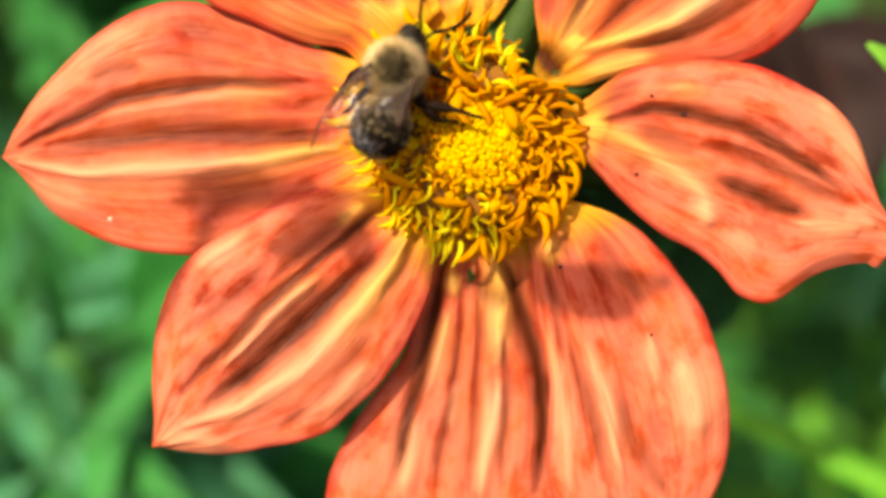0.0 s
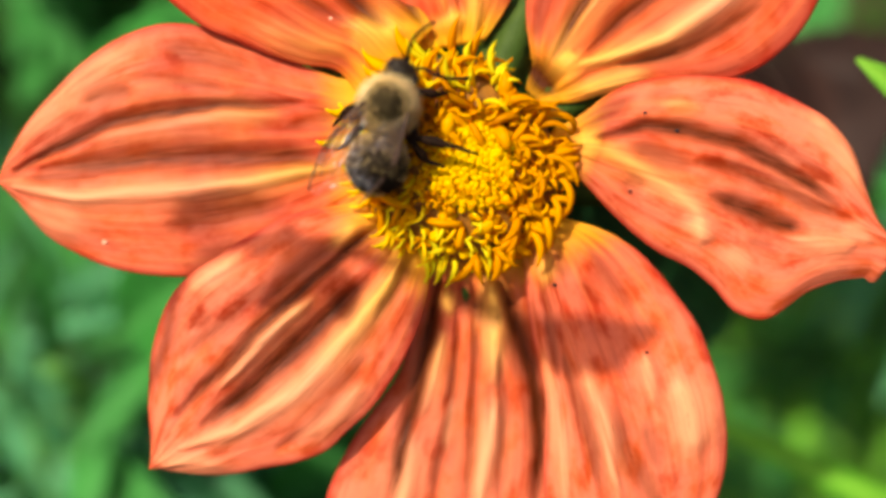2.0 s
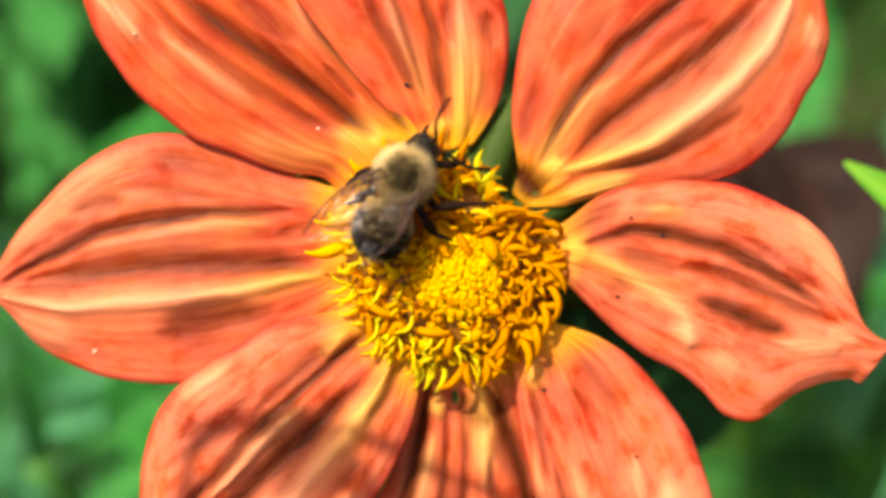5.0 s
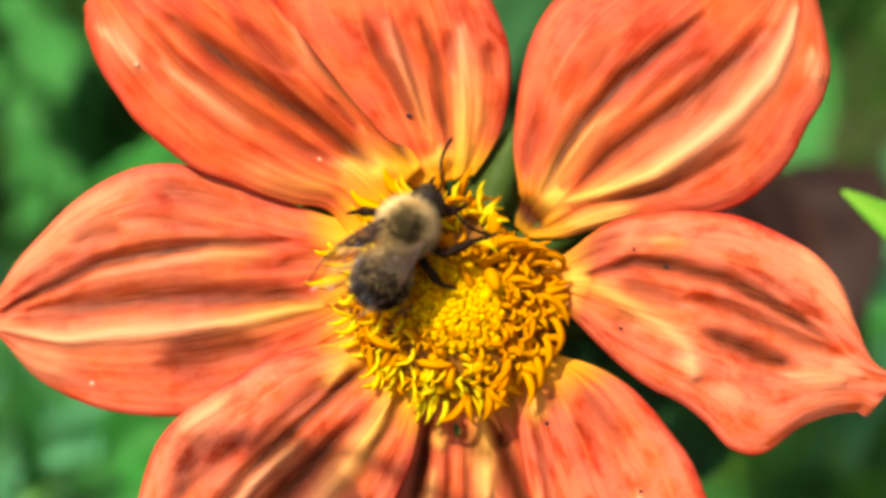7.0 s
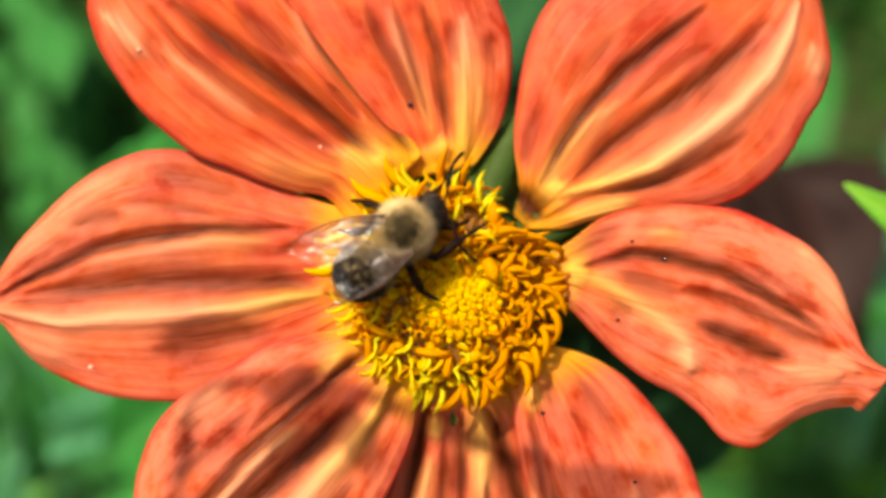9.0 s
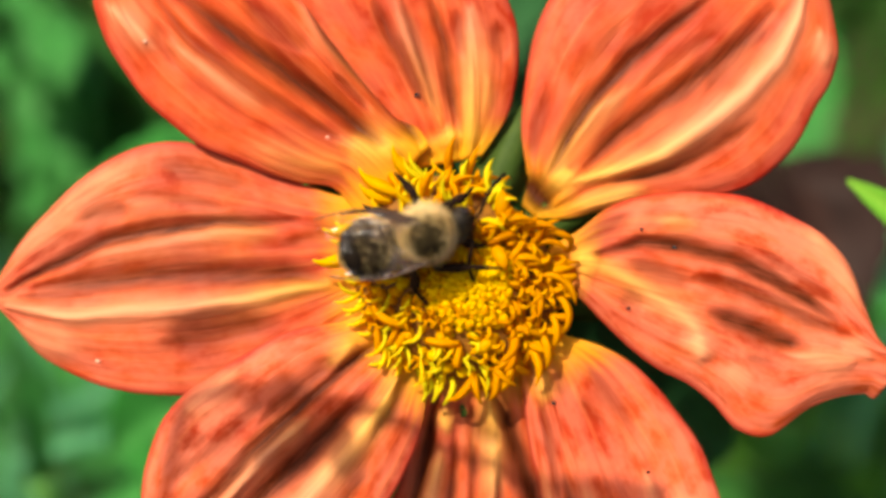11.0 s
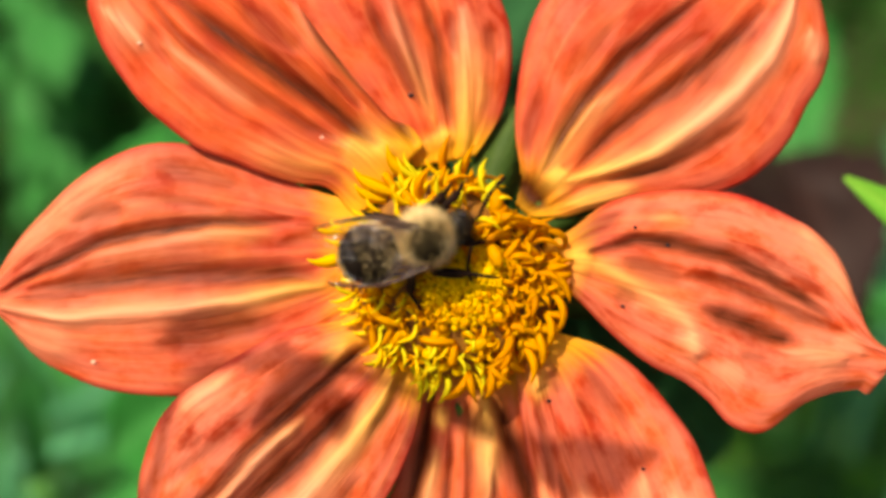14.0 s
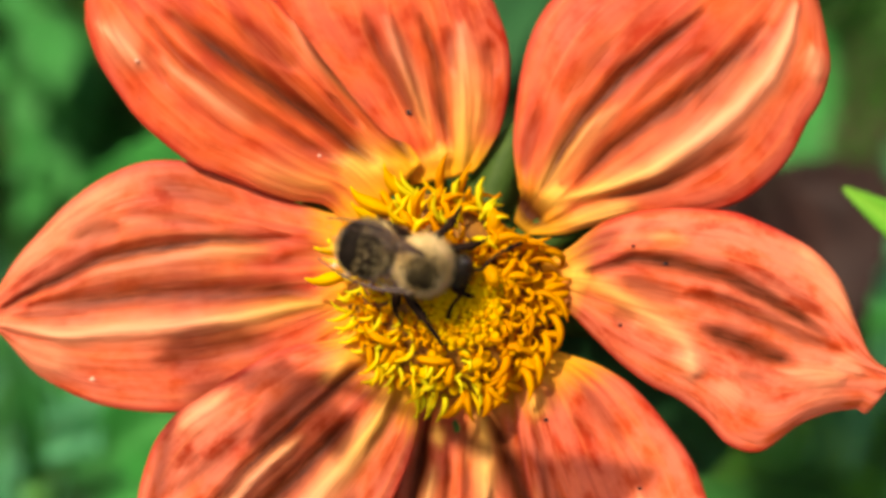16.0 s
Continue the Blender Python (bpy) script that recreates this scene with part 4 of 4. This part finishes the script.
def fur(bm, centre, radii, count, length, slot_of, rng, lean=(-0.5, 0, 0), thin=0.035):
    """Thousands of short tapering hairs on an egg-shaped body."""
    for k in range(count):
        z = 1 - 2 * (k + 0.5) / count
        a = k * 2.39996
        s = math.sqrt(1 - z * z)
        n = Vector((s * math.cos(a), s * math.sin(a), z)) + Vector((rng.gauss(0, 0.03), rng.gauss(0, 0.03), rng.gauss(0, 0.03)))
        n.normalize()
        slot, scale = slot_of(n, rng)
        if slot is None:
            continue
        p = Vector([centre[i] + n[i] * radii[i] * 0.97 for i in range(3)])
        d = (Vector([n[i] / radii[i] for i in range(3)]).normalized() + Vector(lean) * 0.6 + Vector((rng.gauss(0, 0.25), rng.gauss(0, 0.25), rng.gauss(0, 0.25)))).normalized()
        side = d.orthogonal().normalized() * thin
        other = d.cross(side)
        tip = p + d * length * scale * rng.uniform(0.6, 1.2)
        v = [bm.verts.new(q * MM) for q in (p + side, p - side * 0.5 + other * 0.87, p - side * 0.5 - other * 0.87, tip)]
        for f in ((0, 1, 3), (1, 2, 3), (2, 0, 3)):
            bm.faces.new([v[i] for i in f]).material_index = slot


def bee_body():
    rng = random.Random(21)
    bm = bmesh.new()
    blob(bm, (0, 0, 0), (2.5, 2.6, 2.3), 1)
    def thorax_coat(n, r):
        bald = math.hypot(n.x * 1.0 + 0.05, n.y * 1.0) < 0.70 + r.gauss(0, 0.16) and n.z > 0
        return (1, 0.6) if bald else (0, 1.0)
    fur(bm, (0, 0, 0), (2.5, 2.6, 2.3), 5600, 1.05, thorax_coat, rng)
    part("thorax", bm, [FUR_TAN, FUR_OLIVE], bee, "thorax with long tan fur and a dark bald patch")

    bm = bmesh.new()
    egg = lambda p: Vector((p.x, p.y * (1 - 0.06 * p.x) * (1 - 0.16 * max(0, -p.x) ** 2), p.z * (1 - 0.15 * max(0, -p.x))))
    blob(bm, (-5.6, 0, -0.9), (3.1, 2.9, 2.6), 1, 4, egg)
    for v in bm.verts:                       # the overlapping rings of the abdomen
        x = v.co.x / MM
        ring = ((x + 10.6) / 1.35) % 1
        k = 1 - 0.035 * (1 - ring) ** 3
        v.co.y *= k
        v.co.z = (v.co.z + 0.9 * MM) * k - 0.9 * MM
    def belly_coat(n, r):
        if n.x > 0.36 + r.gauss(0, 0.12):
            return 0, 1.1
        if n.x > -0.35 and r.random() < 0.45:
            return (0 if r.random() < 0.4 else 2), 1.0
        return (0, 0.9) if n.x < -0.86 and r.random() < 0.4 else (1, 0.75 if r.random() < 0.7 else 1.0)
    fur(bm, (-5.6, 0, -0.9), (3.0, 2.8, 2.5), 5200, 0.68, belly_coat, rng, (-0.9, 0, 0), 0.03)
    part("abdomen", bm, [FUR_TAN, FUR_BLACK, FUR_OLIVE], bee, "black furry abdomen with a tan band at its front")

    head, feelers = new("head"), []
    head.parent = bee
    bm = bmesh.new()
    blob(bm, (1.15, 0, -0.35), (1.4, 1.65, 1.5), 0, 3, lambda p: Vector((p.x, p.y, p.z)))
    blob(bm, (2.1, 0, -1.3), (0.8, 0.75, 0.9), 0, 2)
    fur(bm, (1.0, 0, -0.2), (1.3, 1.4, 1.4), 900, 0.8, lambda n, r: (1 if n.x < 0.4 and r.random() < 0.5 else 0, 1.0 if n.z > -0.3 else 0.4), rng, (0.2, 0, 0.2), 0.03)
    skull = mesh_of("head", bm, CHITIN)
    skull.materials.append(FUR_OLIVE)
    placed("face", skull, Matrix.Identity(4), head)
    for s in (-1, 1):
        bm = bmesh.new()
        blob(bm, (1.35, s * 1.38, -0.2), (0.75, 0.4, 1.0), 0, 3)
        part("eye", bm, EYE, head)
        bm = bmesh.new()
        line = curve_points([(0, 0, 0), (1.1, -0.1 * s, 0.45), (2.3, 0.25 * s, 0.4), (3.6, 0.35 * s, 0.1), (4.9, 0.0, -0.4), (5.6, -0.35 * s, -0.8)], 4)
        tube(bm, [p * MM for p in line], [0.19 * MM if k > 5 else 0.15 * MM for k in range(len(line))], 7)
        feelers.append(part("antenna", bm, LEG, head))
    bm = bmesh.new()
    tube(bm, [Vector(p) * MM for p in curve_points([(2.3, 0, -1.9), (2.9, 0, -2.8), (2.9, 0, -4.0)], 4)], [0.22 * MM] * 4 + [0.14 * MM] * 5, 8)
    part("proboscis", bm, LEG, head)
    head.matrix_basis = pose(2.35 * MM, 0, -0.6 * MM)
    return head, feelers


def wing(side, length, width, name):
    """A wing along -x from its hinge: membrane with stout front vein and thin cross veins."""
    bm = bmesh.new()
    nu, nv = 22, 8
    rows = []
    front = lambda u: side * width * (0.30 * math.sin(math.pi * min(1, u * 0.95)) + 0.06)
    back = lambda u: -side * width * (0.75 * math.sin(math.pi * u ** 1.35 * 0.93) ** 0.9 + 0.03)
    for i in range(nu + 1):
        u = i / nu
        rows.append([bm.verts.new(Vector((-u * length, front(u) + (back(u) - front(u)) * j / nv, 0.18 * math.sin(u * 9 + j) * u)) * MM) for j in range(nv + 1)])
    for a, b in zip(rows, rows[1:]):
        for j in range(nv):
            bm.faces.new((a[j], b[j], b[j + 1], a[j + 1]))
    ob = part(name, bm, WING, bee, "clear brownish wing membrane")
    for fractions, thick in ((0.0, 0.20), (0.22, 0.10), (0.5, 0.08), (0.75, 0.07)):
        bm = bmesh.new()
        reach = 1.0 if fractions == 0 else 0.86 - 0.2 * fractions
        line = [Vector((-u * length, front(u) + (back(u) - front(u)) * fractions * min(1, u * 3), 0.06)) * MM for u in (reach * k / 12 for k in range(13))]
        tube(bm, line, [thick * MM * (1 - 0.6 * k / 12) for k in range(13)], 6)
        part("vein", bm, VEIN, ob)
    return ob


def leg(points, thick, name="leg"):
    """A jointed, bristly leg from its hip at the origin."""
    bm = bmesh.new()
    line, radii = [], []
    for (a, b), (r0, r1, r2) in zip(zip(points, points[1:]), thick):
        for k in range(5):
            s = k / 5
            line.append(Vector(a).lerp(Vector(b), s) * MM)
            radii.append((r0 + (r1 - r0) * s * 2 if s < 0.5 else r1 + (r2 - r1) * (s - 0.5) * 2) * MM)
    line.append(Vector(points[-1]) * MM)
    radii.append(0.06 * MM)
    tube(bm, line, radii, 8)
    rng = random.Random(len(points))
    for _ in range(160):
        k = rng.randrange(2, len(line) - 3)
        p = line[k].lerp(line[k + 1], rng.random())
        d = Vector((rng.gauss(0, 1), rng.gauss(0, 1), rng.gauss(0, 1))).normalized() * (radii[k] + rng.uniform(0.15, 0.4) * MM)
        side = d.orthogonal().normalized() * 0.025 * MM
        bm.faces.new([bm.verts.new(q) for q in (p + side, p - side, p + d)])
    return part(name, bm, LEG, bee)


head, feelers = bee_body()
WINGS = {}
for s, tag in ((1, "left"), (-1, "right")):
    WINGS[tag, "fore"] = (wing(s, 10.0, 3.5, "forewing"), (-0.4, s * 1.9, 1.9))
    WINGS[tag, "hind"] = (wing(s, 6.8, 2.6, "hindwing"), (-1.2, s * 1.8, 1.6))
THICK = ((0.38, 0.48, 0.36), (0.38, 0.52, 0.38), (0.24, 0.20, 0.10))
LEGS = {
    ("right", "mid"): (leg([(0, 0, 0), (1.0, -1.9, 0.5), (4.3, -2.1, 0.5), (7.4, -2.5, 0.0)], THICK), (-0.5, -2.1, -1.5)),
    ("right", "hind"): (leg([(0, 0, 0), (2.0, 0, 0.5), (4.0, 0.3, -0.6), (5.4, 1.6, -1.2)], THICK), (-1.6, -1.8, -1.5)),
    ("right", "front"): (leg([(0, 0, 0), (1.6, 0, 0.4), (3.0, 0, -0.4), (4.2, 0.4, -1.0)], THICK), (1.9, -1.4, -1.5)),
    ("left", "mid"): (leg([(0, 0, 0), (1.9, 0, 0.5), (3.3, 0.3, -0.9), (4.6, 0.8, -2.0)], THICK), (0.2, 1.95, -1.5)),
    ("left", "hind"): (leg([(0, 0, 0), (1.8, 0, 0.5), (3.2, 0, -1.0), (4.4, -0.4, -2.4)], THICK), (-1.6, 1.8, -1.5)),
    ("left", "front"): (leg([(0, 0, 0), (1.6, 0, 0.3), (3.0, 0, -0.7), (4.2, 0.4, -1.4)], THICK), (1.9, 1.4, -1.5)),
}

# ---- what moves ----
# sway of the bloom in the wind: seconds, millimetres, degrees
BLOOM_ROWS = [
    (0, 0.70, 1.26, -0.73, -5.80, 0.69, -0.85),
    (0.5, 1.05, -0.01, -0.08, -3.94, 0.73, 0.42),
    (1, 0.31, 0.46, -0.58, -1.68, 0.59, -0.29),
    (1.5, 0.70, -0.75, -0.26, -5.19, 0.06, 0.32),
    (2, 0.75, 0.54, -0.19, -4.70, -0.26, 0.21),
    (2.5, 0.39, 0.70, -0.59, -2.92, -0.55, -0.06),
    (3, 0.52, 1.05, -0.49, -3.77, -0.44, 0.35),
    (3.5, 0.70, 1.00, 0.13, -3.29, -1.01, 0.26),
    (4, -0.15, -0.09, -0.36, -2.19, -1.24, -0.05),
    (4.5, -0.52, 0.98, -1.21, 1.38, 0.92, -0.33),
    (5, 0.11, -0.14, -0.33, 0.28, -0.26, 0.91),
    (7.5, 0.50, -0.19, 0.56, -0.17, -0.20, 0.82),
    (8, 0.72, 1.29, 0.70, -1.45, 0.11, 0.76),
    (8.5, -0.25, -0.19, -0.07, 0.11, -0.38, -0.31),
    (9, -0.00, -0.00, 0.00, -0.00, 0.00, -0.00),
    (11.5, 0.70, 0.73, 0.63, -1.41, 0.06, 0.57),
    (12, 0.37, 0.22, 0.50, -0.80, -0.30, 0.67),
    (12.5, 0.33, 0.37, 0.41, -0.80, 0.19, 0.55),
    (13, 0.25, 0.33, 0.20, -0.65, -0.01, -0.02),
    (13.5, 0.20, 0.11, 0.24, -0.71, -0.20, 0.42),
    (14, 0.38, 0.64, 0.23, -1.61, 0.30, 0.65),
    (14.5, -0.01, 0.32, -0.01, -0.58, 0.13, 0.08),
    (15, 0.08, 0.95, -0.04, -1.00, 0.43, 0.13),
    (15.5, -0.03, 0.65, -0.06, -0.83, 0.53, 0.19),
    (16, 0.25, -0.49, 0.28, -0.27, -0.36, 1.04),
]
BEE_HIGH = 8.0      # millimetres of the bee's thorax over the bloom's plane
# the bee on the disc: seconds, millimetres, heading; nose up or down; turn of the head
BEE_ROWS = [
(0, -7.90, 5.73, 74.8, 0, 2, -43),
    (0.5, -7.94, 6.23, 77.5, 0, 2, -32),
    (1, -8.75, 5.22, 78.7, 0, 2, -27),
    (1.5, -7.90, 4.86, 76.2, 0, 2, -28),
    (2, -7.64, 4.40, 77.9, 0, 2, -28),
    (2.5, -5.82, 7.40, 76.2, 0, 2, -38),
    (3, -6.43, 7.62, 70.4, 0, 2, -43),
    (3.5, -4.87, 6.90, 73.2, 0, 2, -45),
    (4, -4.93, 7.42, 75.0, 0, 2, -47),
    (4.5, -5.21, 7.59, 72.7, 0, 2, -41),
    (5, -4.84, 8.75, 65.6, 0, 2, -48),
    (7.5, -4.87, 6.38, 59.9, 0, 2, -44),
    (8, -5.24, 5.56, 47.8, 0, 2, -26),
    (8.5, -6.31, 5.14, 49.5, 0, 2, -38),
    (9, -4.99, 5.32, 44.6, 0, 2, -32),
    (11.5, -3.73, 3.08, 15.6, 24, 2, -16),
    (12, -3.91, 2.14, 25.8, 24, 2, -7),
    (12.5, -4.08, 2.19, 25.6, 24, 2, -11),
    (13, -4.13, 2.38, 29.9, 24, 2, -16),
    (13.5, -3.15, 2.63, 22.0, 24, 2, -10),
    (14, -3.28, 3.28, 18.5, 24, 2, -22),
    (14.5, -4.12, 2.27, 4.0, 22, -2, -2),
    (15, -7.36, 0.68, -5.5, 16, -24, -4),
    (15.5, -4.34, 1.55, 2.3, 22, -6, -12),
    (16, -3.10, 2.61, -13.4, 28, 6, -8),
]
# seconds, how far the left wings stand out and the right wings lie in over the back (degrees), how much both lean into the sun
WING_ROWS = [
    (0, 20, 18, 0.2), (0.2, 20, 18, 0.3), (0.5, 25, 12, 1.0), (0.8, 22, 16, 0.6), (1.0, 20, 18, 0.3), (2.0, 20, 18, 0.3), (2.4, 26, 14, 1.0), (3.0, 28, 14, 1.0), (3.4, 24, 16, 0.4),
    (5.0, 26, 16, 0.35), (7.4, 22, 14, 0.1), (7.8, 32, 12, 1.0), (8.6, 32, 12, 1.0), (9.0, 27, 12, 0.75), (11.5, 18, 10, 0.0), (12.5, 18, 10, -0.2), (13.5, 20, 10, 0.2), (14.5, 14, 10, -0.2), (14.8, 36, 12, 1.0), (15.1, 38, 14, 1.0),
    (15.5, 16, 10, 0.15), (16, 8, 8, -0.6),
]
# seconds, then the way of the left and of the right antenna in the bloom's plane (degrees)
FEELER_ROWS = [
    (0, 80, 30), (0.5, 62, 12), (1, 45, -10), (1.5, 50, -5), (2, 50, -10), (2.5, 60, -16), (3, 60, -12), (3.5, 65, 25), (4, 70, 30), (4.5, 70, 34), (5, 80, -20), (7.5, 75, -42), (8, 65, -45), (8.5, 65, -52), (9, 70, -58),
    (11.5, 60, -86), (12, 65, -80), (12.5, 57, -75), (13, 60, -75), (13.5, 60, -84), (14, 52, -85), (14.5, 35, -86), (15, 28, -60), (15.5, 40, -86), (16, 30, -110),
]
# seconds, then the way of each leg in the bloom's plane (degrees): right mid, right hind, right front, left mid, left hind, left front
LEG_ROWS = [
    (0, -8, -45, -35, 200, 225, 40), (2, -10, -60, -5, 200, 225, 40), (3, 17, -60, 0, 195, 215, 40), (5, 8, -65, 0, 190, 210, 40),
    (7.5, 33, -60, 15, 160, 195, 35), (9, 40, -70, 5, 150, 185, 30), (11.5, -5, -95, -20, 110, 165, 32), (12.5, -18, -95, -12, 95, 165, 45), (13, -10, -95, -8, 60, 165, 42), (13.5, -8, -100, -12, 35, 165, 40),
    (14.5, -6, -110, -20, 25, 155, 35), (15.5, 0, -110, -30, 30, 150, 25), (16, -50, -110, -40, 40, 150, 10),
]


def between(rows, t):
    """The row at t, straight between its neighbours."""
    for a, b in zip(rows, rows[1:]):
        if a[0] <= t <= b[0]:
            s = (t - a[0]) / (b[0] - a[0])
            return [x + (y - x) * s for x, y in zip(a[1:], b[1:])]
    return rows[-1][1:]


def motions():
    sway = [(t, BLOOM @ pose(x * MM, y * MM, z * MM, rx, ry, rz)) for t, x, y, z, rx, ry, rz in BLOOM_ROWS]
    walk(bloom, sway)
    rest = sprig.matrix_world.copy()
    reach = in_bloom(*(SUN_WAY * 112)) - rest.translation
    rows = []
    for t, x, y in SPRIG_ROWS:                      # the sprig rocks about its foot; x, y: how far its shade goes over the petals
        shift = BLOOM.to_3x3() @ Vector((x, y, 0)) * MM
        shift -= SUN_FROM * (shift.dot(reach) / SUN_FROM.dot(reach))
        axis = reach.cross(shift)
        rows.append((t, rest @ Matrix.Rotation(math.atan2(shift.length, reach.length), 4, axis) if axis.length else rest))
    walk(sprig, rows)
    walk(bee, [(t, m @ pose(x * MM, y * MM, BEE_HIGH * MM) @ pose(0, 0, 0, 0, 0, heading) @ pose(0, 0, 0, roll, nose, 0))
               for (t, m), (_, x, y, heading, roll, nose, turn) in zip(sway, BEE_ROWS)])
    walk(head, [(row[0], pose(2.35 * MM, 0, -0.6 * MM, 0, 10, row[-1])) for row in BEE_ROWS])
    for k, feeler in enumerate(feelers):          # right first
        rows = []
        for row in FEELER_ROWS:
            heading, _, _, turn = between([(r[0], *r[3:]) for r in BEE_ROWS], row[0])
            rows.append((row[0], pose(2.1 * MM, (-0.5, 0.5)[k] * MM, 0.3 * MM, 0, 0, row[2 - k] - heading - turn) @ pose(0, 0, 0, 0, -58 if k and row[0] < 6 else -4, 0)))
        walk(feeler, rows)
    glint, away = (SUN_WAY + Vector((0, 0, 1))).normalized(), Vector((0.2, -0.2, 0.96))
    for (tag, which), (ob, hinge) in WINGS.items():
        rows = []
        for t, out, over, lean in WING_ROWS:
            heading, roll, nose, _ = between([(r[0], *r[3:]) for r in BEE_ROWS], t)
            spread = 6 if which == "hind" else 0
            way = radians(heading + 180 - (out + spread if tag == "left" else over - spread))
            flat = Vector((math.cos(way), math.sin(way), 0))
            if tag == "right":
                lean *= 0.4
            up = glint * max(lean, 0) + away * (1 - max(lean, 0)) if lean >= 0 else away - Vector((0, 0.5 * -lean, 0))
            droop = flat.dot(glint) / glint.z
            length = flat + Vector((0, 0, -0.10 + (0.10 - droop) * max(lean, 0)))
            side = up.cross(-length).normalized()
            turn = Matrix((-length.normalized(), side, (-length).cross(side).normalized())).transposed()
            body = (pose(0, 0, 0, 0, 0, heading) @ pose(0, 0, 0, roll, nose, 0)).to_3x3()
            rows.append((t, pose(*[c * MM for c in hinge]) @ (body.transposed() @ turn).to_4x4()))
        walk(ob, rows)
    for k, (ob, hip) in enumerate(LEGS.values()):
        rows = []
        for row in LEG_ROWS:
            heading, roll, nose, _ = between([(r[0], *r[3:]) for r in BEE_ROWS], row[0])
            rows.append((row[0], pose(*[c * MM for c in hip]) @ pose(0, 0, 0, roll, nose, 0).inverted() @ pose(0, 0, 0, 0, 0, row[1 + k] - heading)))
        walk(ob, rows)


motions()
